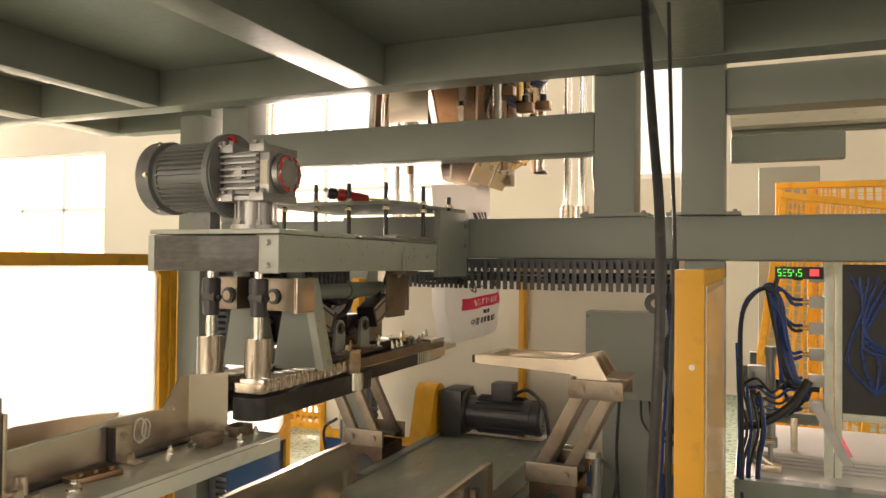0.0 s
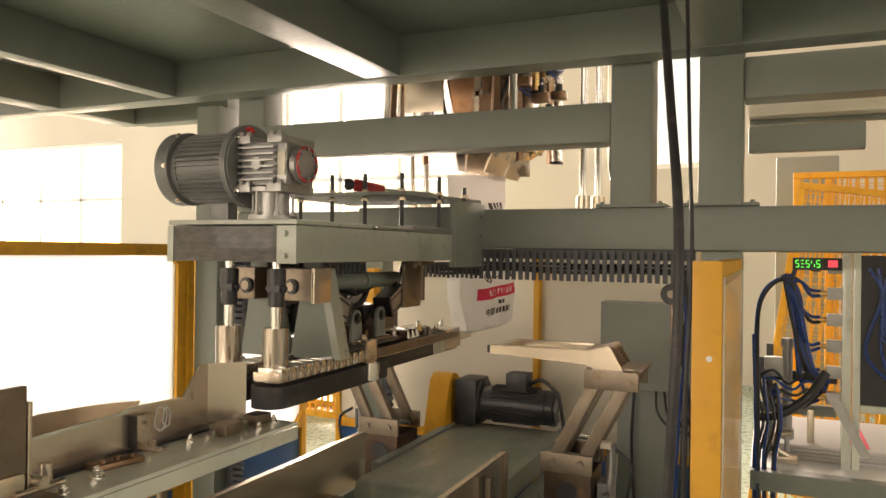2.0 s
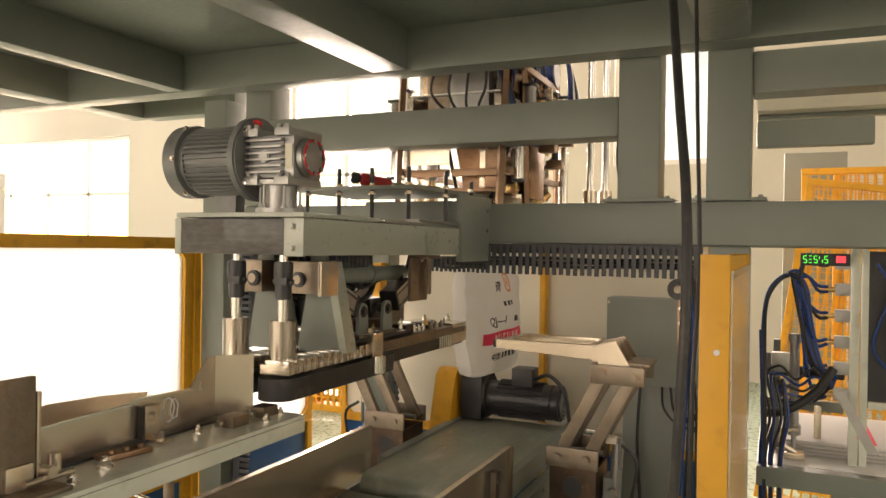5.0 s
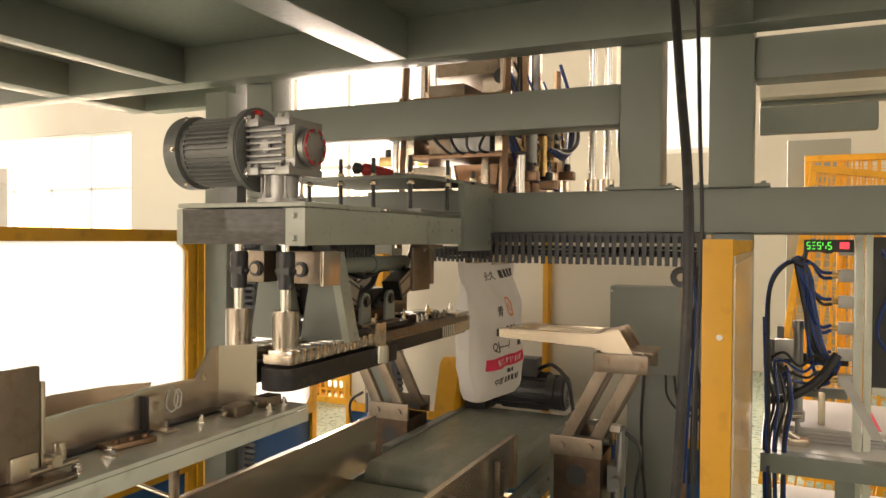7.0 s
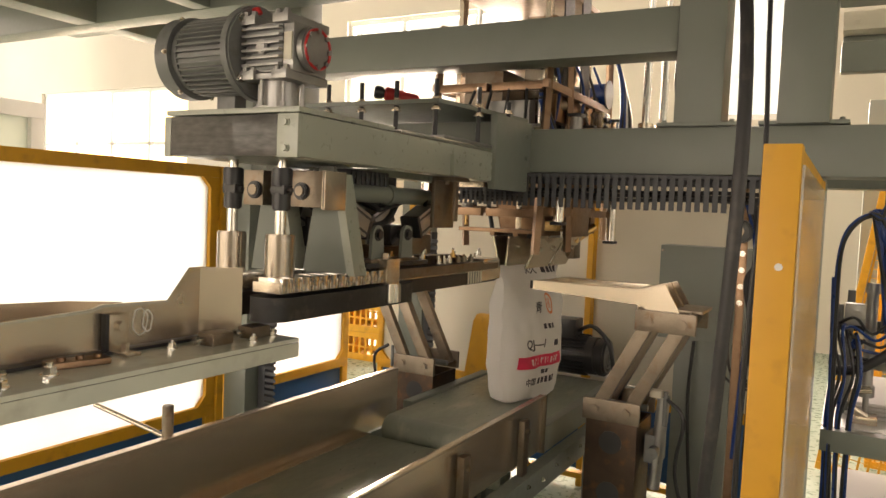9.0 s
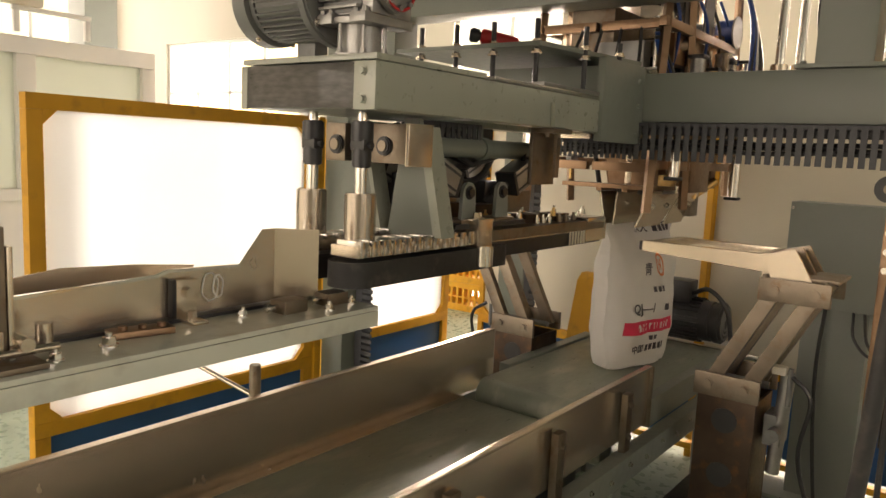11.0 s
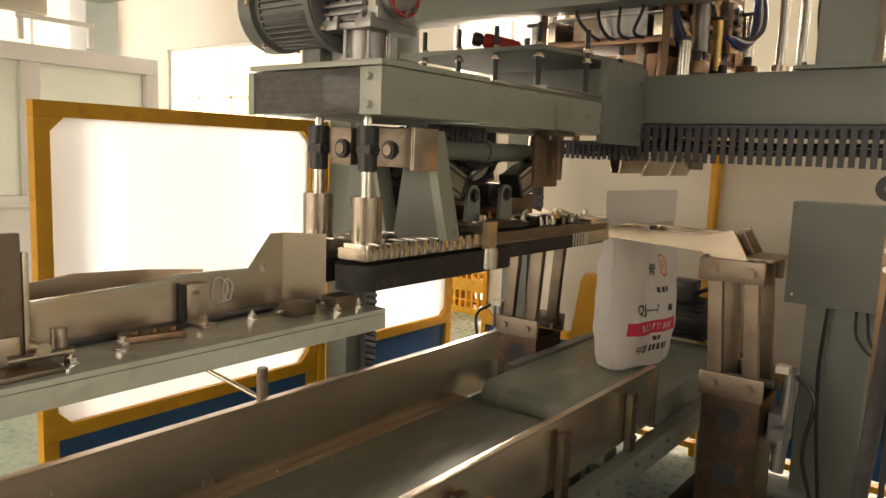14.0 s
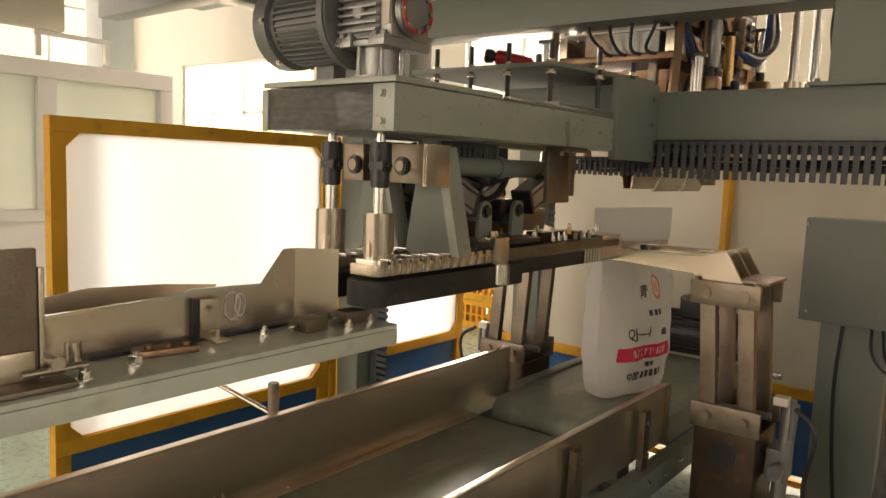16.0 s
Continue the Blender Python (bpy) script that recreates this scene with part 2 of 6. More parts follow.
# ---- the hall ----


def hall_wall(name, along, at, lo, hi, top, openings, thick=0.24):
    """A wall with window openings cut through it, built from the piers and bands between them."""
    bm = B()
    def slab(a0, a1, z0, z1):
        if a1 - a0 > 0.01 and z1 - z0 > 0.01:
            if along == "x":
                box(bm, a0, a1, at, at + thick, z0, z1, 0)
            else:
                box(bm, at, at + thick, a0, a1, z0, z1, 0)
    a = lo
    for o0, o1, z0, z1 in sorted(openings):
        slab(a, o0, 0, top), slab(o0, o1, 0, z0), slab(o0, o1, z1, top)
        a = o1
    slab(a, hi, 0, top)
    return whole(name, bm, WALL, "cream painted plaster wall of a factory hall", "wall", (0, 0, 0), kind="structure")


def hall_window(name, along, at, a0, a1, z0, z1, bars, rails):
    w = thing(name, "white framed factory window full of bright daylight", "window", (a0, at, z0) if along == "x" else (at, a0, z0), kind="structure")
    def beam(p0, p1, q0, q1, bm):
        if along == "x":
            box(bm, p0, p1, at + 0.06, at + 0.14, q0, q1, 0.004)
        else:
            box(bm, at + 0.06, at + 0.14, p0, p1, q0, q1, 0.004)
        return bm
    f = 0.07
    for p in ((a0, a1, z0, z0 + f), (a0, a1, z1 - f, z1), (a0, a0 + f, z0 + f, z1 - f), (a1 - f, a1, z0 + f, z1 - f)):
        part("window_frame", beam(*p, B()), WHITE, w)
    for k in range(1, bars):
        c = a0 + (a1 - a0) * k / bars
        part("mullion", beam(c - 0.035, c + 0.035, z0 + f, z1 - f, B()), WHITE, w)
    for z in rails:
        part("transom", beam(a0 + f, a1 - f, z - 0.03, z + 0.03, B()), WHITE, w)
    bm = B()
    if along == "x":
        box(bm, a0 + f, a1 - f, at + 0.095, at + 0.1, z0 + f, z1 - f, 0)
    else:
        box(bm, at + 0.095, at + 0.1, a0 + f, a1 - f, z0 + f, z1 - f, 0)
    g = part("pane", bm, GLASS, w)
    g.visible_shadow = False


floor = whole("floor", box(B(), -15.8, 7.2, -6.2, 8.3, -0.2, 0, 0), FLOOR, "glossy green painted concrete factory floor", "floor", (0, 0, 0), kind="structure")
hall_wall("wall_north", "x", 8.0, -15.6, 7.0, 7.5, [(-13.5, -9.3, 1.0, 3.4), (-5.9, -2.9, 0.9, 4.2), (-0.9, 0.6, 2.6, 4.6)])
hall_wall("wall_west", "y", -15.84, -6.0, 8.24, 7.5, [(-2.6, 7.5, 1.3, 6.3)])
hall_wall("wall_east", "y", 7.0, -6.0, 8.24, 7.5, [(-5.8, 3.0, 0.6, 4.8)])
hall_wall("wall_south", "x", -6.24, -15.84, 7.24, 7.5, [(-6.0, 1.0, 1.2, 4.8)])
hall_window("window_1", "x", 8.0, -13.5, -9.3, 1.0, 3.4, 4, (2.39,))
hall_window("window_2", "x", 8.0, -5.9, -2.9, 0.9, 4.2, 3, (2.6,))
hall_window("window_6", "x", 8.0, -0.9, 0.6, 2.6, 4.6, 1, ())
# Out of view; an assumed opening for the left fill lamp.
hall_window("unseen_window_3", "y", -15.84, -2.6, 7.5, 1.3, 6.3, 8, (3.0, 4.6))
# Assumed east opening, out of view, which lets the right fill lamp in.
hall_window("unseen_window_4", "y", 7.0, -5.8, 3.0, 0.6, 4.8, 3, (3.6,))
# Unseen opening placed to suit the front fill lamp.
hall_window("unseen_window_5", "x", -6.24, -6.0, 1.0, 1.2, 4.8, 5, (3.0,))
whole("ceiling", box(B(), -15.8, 7.2, -6.2, 8.3, 7.5, 7.7, 0), ROOF, "grey sheet metal hall roof", "ceiling", (0, 0, 0), kind="structure")
bm = B()
box(bm, -12.95, -12.35, 5.7, 6.3, 0, 7.5, 0.01)
whole("wall_column", bm, GREY_BOX, "dark painted column standing in the hall", "column", (-12.65, 6.0, 0), kind="structure")
# ---- the machine's frame ----


def girder(name, x0, x1, y0, y1, z0, z1, label="square steel beam in grey-green machine paint", category="beam"):
    return whole(name, box(B(), x0, x1, y0, y1, z0, z1, 0.012), GREEN, label, category, ((x0 + x1) / 2, (y0 + y1) / 2, z0), group="machine frame", kind="structure")


girder("main_beam", -1.17, 3.2, 1.21, 1.36, 1.555, 1.705)
girder("upper_beam", -1.04, 0.49, 1.21, 1.36, 1.94, 2.085)
girder("frame_column", 0.49, 0.635, 1.2, 1.345, 1.705, 2.9, "square steel column standing on the main beam", "column")
girder("frame_column", 0.79, 0.93, 1.17, 1.33, 1.705, 2.9, "square steel column standing on the main beam", "column")
girder("frame_column", -1.18, -1.04, 1.22, 1.36, 1.705, 2.9, "square steel column standing on the main beam", "column")
girder("frame_column", -1.43, -1.3, 1.23, 1.37, 0, 2.2, "tall square steel column beside the yellow fence", "column")
girder("frame_column", 0.80, 0.93, 1.22, 1.35, 0, 1.553, "square steel column under the main beam", "column")
girder("frame_column", 3.0, 3.15, 1.22, 1.36, 0, 1.553, "square steel column under the main beam", "column")
for x in (0.5625, 0.86):
    bm = B()
    box(bm, x - 0.12, x + 0.12, 1.19, 1.37, 1.7055, 1.717, 0.002)
    for sx in (-0.1, 0.1):
        hexbolt(bm, x + sx, 1.21, 1.717)
    whole("base_plate", bm, GREEN, "welded foot plate under a frame column", "base plate", (x, 1.28, 1.705), group="machine frame")

# the platform overhead
PZ0, PZ1 = 2.2, 2.36


def platform():
    p = thing("platform", "grey-green steel work platform seen from below", "platform", (0, 0, PZ1), kind="structure")
    part("deck", box(B(), -3.2, 3.4, -3.0, 1.18, PZ1, PZ1 + 0.006, 0), GREEN, p)
    part("joist", box(B(), -3.2, 3.4, 1.04, 1.16, PZ0, PZ1 - 0.002, 0.008), GREEN, p)
    for x0, x1 in ((-1.46, -1.37), (-0.42, -0.27), (0.78, 0.93), (1.9, 2.02)):
        part("joist", box(B(), x0, x1, -3.0, 1.038, PZ0 + 0.002, PZ1 - 0.002, 0.008), GREEN, p)
    for y in (-0.75, -2.4):
        for x0, x1 in ((-1.368, -0.422), (-0.268, 0.778), (0.932, 1.898)):
            part("joist", box(B(), x0, x1, y, y + 0.1, PZ0 + 0.004, PZ1 - 0.002, 0.006), GREEN, p)
    part("deck", box(B(), -3.2, -1.47, 1.182, 1.70, PZ1, PZ1 + 0.006, 0), GREEN, p)
    part("joist", box(B(), -2.24, -2.1, -3.0, 1.56, PZ0 + 0.002, PZ1 - 0.002, 0.008), GREEN, p)
    part("joist", box(B(), -2.098, -1.48, 1.50, 1.60, PZ0, PZ1 - 0.002, 0.006), GREEN, p)
    return p


platform()
girder("side_rail", 0.93, 1.345, 1.78, 1.84, 1.955, 2.062, "short square steel rail of the machine frame", "rail")
girder("side_rail", 0.93, 3.2, 1.86, 1.91, 2.078, 2.10, "thin steel rail of the machine frame", "rail")
bm = B()
box(bm, 0.93, 3.2, 1.775, 1.785, 2.115, 2.165, 0.002)
box(bm, 0.931, 3.2, 1.7855, 1.90, 2.1005, 2.112, 0.002)
box(bm, 0.931, 3.2, 1.7755, 1.7852, 2.1005, 2.1155, 0.001)
for k in range(6):
    hexbolt(bm, 0.975 + 0.2 * k, 1.773, 2.136, 0.01, 0.008, (0, -1, 0))
whole("cable_tray", bm, CREAM, "bolted bare metal strip with hexagon bolts", "metal strip", (2, 1.78, 2.1))
girder("side_rail", 0.93, 3.2, 1.2, 1.33, 2.06, 2.2, "square steel beam carrying the platform's edge")

# slotted cable ducts


def duct(x0, y0, x1, y1, z0, z1, n, label):
    d = thing("cable_duct", label, "cable duct", ((x0 + x1) / 2, (y0 + y1) / 2, z0), group="cable ducts")
    vx = abs(x1 - x0) > abs(y1 - y0)
    bm = B()
    if vx:
        box(bm, x0, x1, y0 + 0.002, y0 + 0.05, z1 - 0.012, z1, 0.001)
        box(bm, x0, x1, y0 + 0.048, y0 + 0.051, z1 - 0.035, z1 - 0.012, 0)
    else:
        box(bm, x0 - 0.05, x0 - 0.002, y0, y1, z1 - 0.012, z1, 0.001)
    part("duct_body", bm, DUCT, d)
    for k in range(3 if vx else 0):
        bm = B()
        tube(bm, [(x0 + (x1 - x0) * f, y0 + 0.012 + 0.011 * k, z0 + 0.3 * (z1 - z0) + 0.012 * k + 0.006 * noise.noise((f * 5, k * 2.1, z0))) for f in (0.01, 0.17, 0.33, 0.5, 0.66, 0.83, 0.99)], 0.0065, 8, 4)
        part("cable", bm, BLACK, d)
    first = None
    for k in range(n):
        f = (k + 0.5) / n
        w = (abs(x1 - x0) + abs(y1 - y0)) / n * 0.33
        if first is None:
            bm = B()
            if vx:
                box(bm, x0 + 0.001, x0 + 2 * w, y0, y0 + 0.003, z0, z1 - 0.001, 0)
            else:
                box(bm, x0 - 0.003, x0, y0 + 0.001, y0 + 2 * w, z0, z1 - 0.001, 0)
            first = part("duct_finger", bm, DUCT, d)
            home = first.location.copy()
        else:
            o = new("duct_finger", first.data)
            o.parent = d
            o.location = home + Vector(((x1 - x0) * k / n, (y1 - y0) * k / n, random.uniform(-0.002, 0.001)))
    return d


duct(0.0, 1.19, 0.78, 1.19, 1.44, 1.553, 30, "dark grey slotted cable duct under the main beam")
duct(-0.28, 1.215, -0.01, 1.215, 1.44, 1.50, 14, "dark grey slotted cable duct behind the arm")
duct(-0.14, 0.36, -0.14, 0.56, 1.455, 1.508, 9, "short dark grey slotted cable duct under the arm")

# ---- the sealing arm with its gear motor ----
arm = thing("sealing_arm", "pale grey-green steel arm that carries the bag sealer", "machine arm", (0, 1.1, 1.51))
part("side_beam", box(B(), -0.07, 0.0, 0.006, 1.21, 1.51, 1.60, 0.006), ARM, arm)
part("side_beam", box(B(), -0.39, -0.32, 0.006, 1.21, 1.51, 1.60, 0.006), ARM, arm)
part("top_flange", box(B(), -0.39, 0.002, 0.0, 0.36, 1.601, 1.613, 0.003), ARM, arm)
part("slide_rail", box(B(), -0.052, -0.004, 0.40, 1.0, 1.6005, 1.612, 0.002), BRIGHT, arm)
part("slide_rail", box(B(), -0.05, -0.002, 0.62, 0.93, 1.613, 1.622, 0.002), ALU, arm)
part("cross_plate", box(B(), -0.32, -0.07, 0.02, 0.40, 1.511, 1.521, 0.001), GREEN, arm)
part("front_plate", box(B(), -0.39, -0.37, -0.004, 0.0055, 1.508, 1.598, 0.002), ARM, arm)
bm = B()
box(bm, -0.052, 0.004, -0.004, 0.0055, 1.508, 1.598, 0.002)
for z in (1.527, 1.58):
    hexbolt(bm, -0.027, -0.004, z, 0.007, 0.006, (0, -1, 0))
part("front_plate", bm, ARM, arm)
part("smoked_cover", box(B(), -0.369, -0.053, -0.003, 0.0, 1.511, 1.597, 0.001), SMOKED, arm, "smoked clear front cover")
bm = B()
for k in range(5):
    x = -0.33 + 0.06 * k
    rod(bm, (x, 0.06, 1.523), (x, 0.06, 1.56), 0.016, 14)
    hexbolt(bm, x + 0.02, 0.03, 1.522, 0.007, 0.008)
part("cover_bolts", bm, STEEL, arm)
plate_bm = plate(B(), [(0.001, 0.66, 1.512), (0.001, 0.74, 1.512), (0.001, 0.652, 1.572)], (0.012, 0, 0))
part("gusset", plate_bm, ARM, arm)
bm = B()
box(bm, -0.012, 0.012, 0.93, 1.215, 1.486, 1.722, 0.003)
for z in (1.675, 1.60, 1.514):
    hexbolt(bm, 0.012, 1.17, z, 0.007, 0.005, (1, 0, 0))
part("end_bracket", bm, GREEN, arm, "bolted end bracket plate")
part("end_box", box(B(), -0.39, -0.013, 0.95, 1.21, 1.602, 1.70, 0.005), GREEN, arm)

# plate with threaded rods
tp = thing("tension_plate", "steel plate held on black threaded rods above the arm", "steel plate", (-0.25, 0.9, 1.73))
bm = plate(B(), [(-0.57, 0.70, 1.725), (-0.07, 0.70, 1.725), (0.005, 1.19, 1.725), (-0.57, 1.19, 1.725)], (0, 0, 0.012))
part("top_plate", bm, GREEN, tp)
for x, y in ((-0.50, 0.735), (-0.37, 0.735), (-0.24, 0.735), (-0.10, 0.735), (-0.04, 0.90), (-0.01, 1.06)):
    bm = B()
    rod(bm, (x, y, 1.60), (x, y, 1.80 if y < 1 else 1.775), 0.0075, 10)
    r = part("threaded_rod", bm, BLACK, tp)
    bm = B()
    hexbolt(bm, x, y, 1.737, 0.012, 0.009)
    hexbolt(bm, x, y, 1.71, 0.012, 0.009)
    part("nut", bm, STEEL, r)

h = thing("screwdriver", "red and black plastic handled tool lying on the steel plate", "hand tool", (-0.30, 0.72, 1.737))
bm = B()
rod(bm, (-0.31, 0.715, 1.768), (-0.285, 0.735, 1.764), 0.022, 16, 0.018, 0.005)
part("cap", bm, BLACK, h)
bm = B()
rod(bm, (-0.285, 0.735, 1.764), (-0.20, 0.80, 1.752), 0.023, 16, 0.013, 0.004)
part("handle", bm, RED, h)
bm = B()
rod(bm, (-0.20, 0.80, 1.752), (-0.06, 0.90, 1.742), 0.004, 8)
part("blade", bm, BRIGHT, h)

# gear motor
MX, MY, MZ = -0.488, 0.13, 1.757
gm = thing("gear_motor", "grey finned electric motor with a cast aluminium worm gearbox", "gear motor", (-0.21, MY, 1.613))
bm = B()
rod(bm, (MX, MY, MZ), (MX + 0.07, MY, MZ), 0.099, 40, None, 0.014)
cowl = part("fan_cowl", bm, MOTOR, gm)
for k in range(6):
    a = k * math.pi / 3
    bm = B()
    hexbolt(bm, MX + 0.05, MY - 0.099 * math.cos(a), MZ + 0.099 * math.sin(a), 0.005, 0.004, (0, -math.cos(a), math.sin(a)))
    part("screw", bm, STEEL, cowl)
bm = B()
rod(bm, (MX + 0.068, MY, MZ), (MX + 0.238, MY, MZ), 0.080, 40)
body = part("motor_body", bm, MOTOR, gm)


def fins(n, x0, x1, y, z, r, deep, mat, parent):
    """Cooling fins round a motor body, each a part on one shared mesh."""
    me = finish(box(B(), x0, x1, r, r + deep, -0.0017, 0.0017, 0), "fin", mat)
    for k in range(n):
        f = new("fin", me)
        f.parent = parent
        f.location = Vector((0, y, z)) - Vector((0, ORG[parent].y, ORG[parent].z)) - Vector((ORG[parent].x, 0, 0))
        f.rotation_euler = (2 * math.pi * k / n, 0, 0)


fins(40, MX + 0.072, MX + 0.232, MY, MZ, 0.079, 0.013, MOTOR, body)
bm = B()
rod(bm, (MX + 0.235, MY, MZ), (MX + 0.262, MY, MZ), 0.110, 44, None, 0.005)
fl = part("flange", bm, MOTOR, gm)
for k in range(4):
    a = math.pi / 4 + k * math.pi / 2
    bm = B()
    hexbolt(bm, MX + 0.262, MY + 0.094 * math.cos(a), MZ + 0.094 * math.sin(a), 0.008, 0.008, (1, 0, 0))
    part("flange_bolt", bm, BRIGHT, fl)
bm = B()
tube(bm, [(MX + 0.262, MY - 0.03, MZ + 0.094), (MX + 0.275, MY - 0.03, MZ + 0.094), (MX + 0.282, MY - 0.03, MZ + 0.084)], 0.006, 8)
part("lifting_eye", bm, RED, fl)
gx0, gx1 = MX + 0.262, MX + 0.405
bm = B()
box(bm, gx0, gx1, MY - 0.055, MY + 0.065, MZ - 0.055, MZ + 0.055, 0.012)
gb = part("gearbox", bm, ALU, gm)
for k in range(6):
    z = MZ - 0.040 + 0.016 * k
    part("cooling_rib", box(B(), gx0 + 0.005, gx1 - 0.028, MY - 0.072, MY - 0.0545, z - 0.003, z + 0.003, 0.001), ALU, gb)
# Darker sheet on the gearbox face paints the shade between the ribs.
part("rib_gap_shade", box(B(), gx0 + 0.006, gx1 - 0.029, MY - 0.0575, MY - 0.0553, MZ - 0.05, MZ + 0.05, 0), MOTOR, gb)
for sx in (0.02, 0.115):
    for sz in (-0.064, 0.058):
        bm = B()
        box(bm, gx0 + sx - 0.022, gx0 + sx + 0.022, MY - 0.07, MY + 0.075, MZ + sz - 0.008, MZ + sz + 0.012, 0.003)
        for o in (-0.012, 0.012):
            hexbolt(bm, gx0 + sx + o, MY - 0.06, MZ + sz + 0.012, 0.007, 0.008)
        part("gearbox_lug", bm, ALU, gb)
bm = B()
rod(bm, (gx0 + 0.06, MY - 0.07, MZ), (gx0 + 0.06, MY - 0.055, MZ), 0.016, 16, None, 0.003)
part("oil_plug", bm, ALU, gb)
bm = B()
rod(bm, (gx1, MY, MZ), (gx1 + 0.022, MY, MZ), 0.05, 32, None, 0.004)
for k in range(8):
    a = k * math.pi / 4
    hexbolt(bm, gx1 + 0.02, MY + 0.04 * math.cos(a), MZ + 0.04 * math.sin(a), 0.006, 0.006, (1, 0, 0))
cv = part("end_cover", bm, ALU, gm)
bm = B()
tube(bm, [(gx1 + 0.023, MY + 0.043 * math.cos(a), MZ + 0.043 * math.sin(a)) for a in [k * math.pi / 8 for k in range(17)]], 0.0035, 6, 3)
part("red_gasket", bm, RED, cv, "red gasket ring")
bm = B()
box(bm, gx1 - 0.026, gx1 - 0.004, MY - 0.0575, MY - 0.055, MZ - 0.03, MZ + 0.03, 0.0005)
part("name_plate", bm, CREAM, gb, "blank yellowed rating plate")
FX = gx0 + 0.062
bm = B()
rod(bm, (FX, MY, 1.626), (FX, MY, MZ - 0.06), 0.043, 28, None, 0.002)
rod(bm, (FX, MY, 1.614), (FX, MY, 1.628), 0.062, 28, None, 0.002)
rod(bm, (FX, MY, MZ - 0.07), (FX, MY, MZ - 0.058), 0.066, 28, None, 0.002)
for k in range(6):
    a = k * math.pi / 3 + 0.3
    rod(bm, (FX + 0.053 * math.cos(a), MY + 0.053 * math.sin(a), 1.62), (FX + 0.053 * math.cos(a), MY + 0.053 * math.sin(a), MZ - 0.06), 0.004, 8)
    hexbolt(bm, FX + 0.053 * math.cos(a), MY + 0.053 * math.sin(a), 1.628, 0.007, 0.009)
part("foot_flange", bm, ALU, gm)
bm = B()
box(bm, MX + 0.11, MX + 0.17, MY + 0.01, MY + 0.05, 1.614, 1.68, 0.006)
part("motor_foot", bm, MOTOR, gm)

# sealer below the arm
sl = thing("bag_sealer", "bag sealing head of steel rails, black drive belts and rods", "bag sealer", (-0.12, 0.5, 1.25))
for x0, x1 in ((-0.158, -0.08), (-0.29, -0.212)):
    part("seal_rail", box(B(), x0, x1, 0.05, 1.19, 1.212, 1.236, 0.002), STEEL, sl)
    tooth = None
    for k in range(13):
        if tooth is None:
            tooth = part("tooth", box(B(), x0 + 0.012, x1 + 0.004 if x1 > -0.1 else x1, 0.055, 0.079, 1.213, 1.246, 0.002), BRIGHT, sl)
        else:
            o = new("tooth", tooth.data)
            o.parent, o.location = sl, tooth.location + Vector((0, 0.034 * k, random.uniform(-0.0006, 0.0006)))
    part("guide_bar", box(B(), x0 + 0.02, x1 + 0.004 if x1 > -0.1 else x1, 0.52, 1.18, 1.216, 1.244, 0.003), ROUGH_STEEL, sl)
    part("end_shoe", box(B(), x0 + 0.004, x1 + 0.006, 1.06, 1.186, 1.2365, 1.252, 0.004), BRIGHT, sl)
    part("belt_cover", box(B(), x0 + 0.02, x1 - 0.001, 0.54, 1.17, 1.172, 1.211, 0.003), BLACK, sl)


def belt_loop(x0, x1, y0, y1, z0, z1):
    bm = B()
    r = (x1 - x0) / 2
    c = (x0 + x1) / 2
    outline = [(c + r * math.cos(a), y0 + r + r * math.sin(a)) for a in [math.pi + k * math.pi / 14 for k in range(15)]]
    outline += [(c + r * math.cos(a), y1 - r + r * math.sin(a)) for a in [k * math.pi / 14 for k in range(15)]]
    plate(bm, [(x, y, z0) for x, y in outline], (0, 0, z1 - z0))
    return bm


part("drive_belt", belt_loop(-0.165, -0.065, 0.02, 0.62, 1.152, 1.205), RUBBER, sl, "scuffed black rubber drive belt")
part("drive_belt", belt_loop(-0.31, -0.21, 0.02, 0.62, 1.152, 1.205), RUBBER, sl, "scuffed black rubber drive belt")
bm = B()
box(bm, -0.125, -0.07, 0.46, 0.525, 1.205, 1.275, 0.004)
hexbolt(bm, -0.098, 0.49, 1.275, 0.009, 0.012)
part("clamp_block", bm, STEEL, sl)
bm = B()
rod(bm, (-0.062, 0.475, 1.16), (-0.062, 0.475, 1.211), 0.025, 24, None, 0.003)
part("idler_roller", bm, BRIGHT, sl)
for y in (0.10, 0.2, 0.34, 0.40, 0.56, 0.70, 0.82, 0.95, 1.1):
    bm = B()
    hexbolt(bm, -0.13, y, 1.236 if y < 0.5 else 1.244, 0.008, 0.009, (0, 0, 1), 0.016 if y > 0.5 else 0.0)
    part("rail_bolt", bm, BRIGHT, sl)
bm = plate(B(), [(-0.078, 1.00, 1.175), (-0.078, 1.20, 1.18), (-0.078, 1.20, 1.235), (-0.078, 1.06, 1.235)], (-0.004, 0, 0))
part("guard", bm, STEEL, sl)
bm = B()
for k in range(6):
    box(bm, -0.0775, -0.076, 0.95 + 0.018 * k, 0.96 + 0.018 * k, 1.175, 1.215, 0)
part("warning_stripe", bm, CREAM, sl)

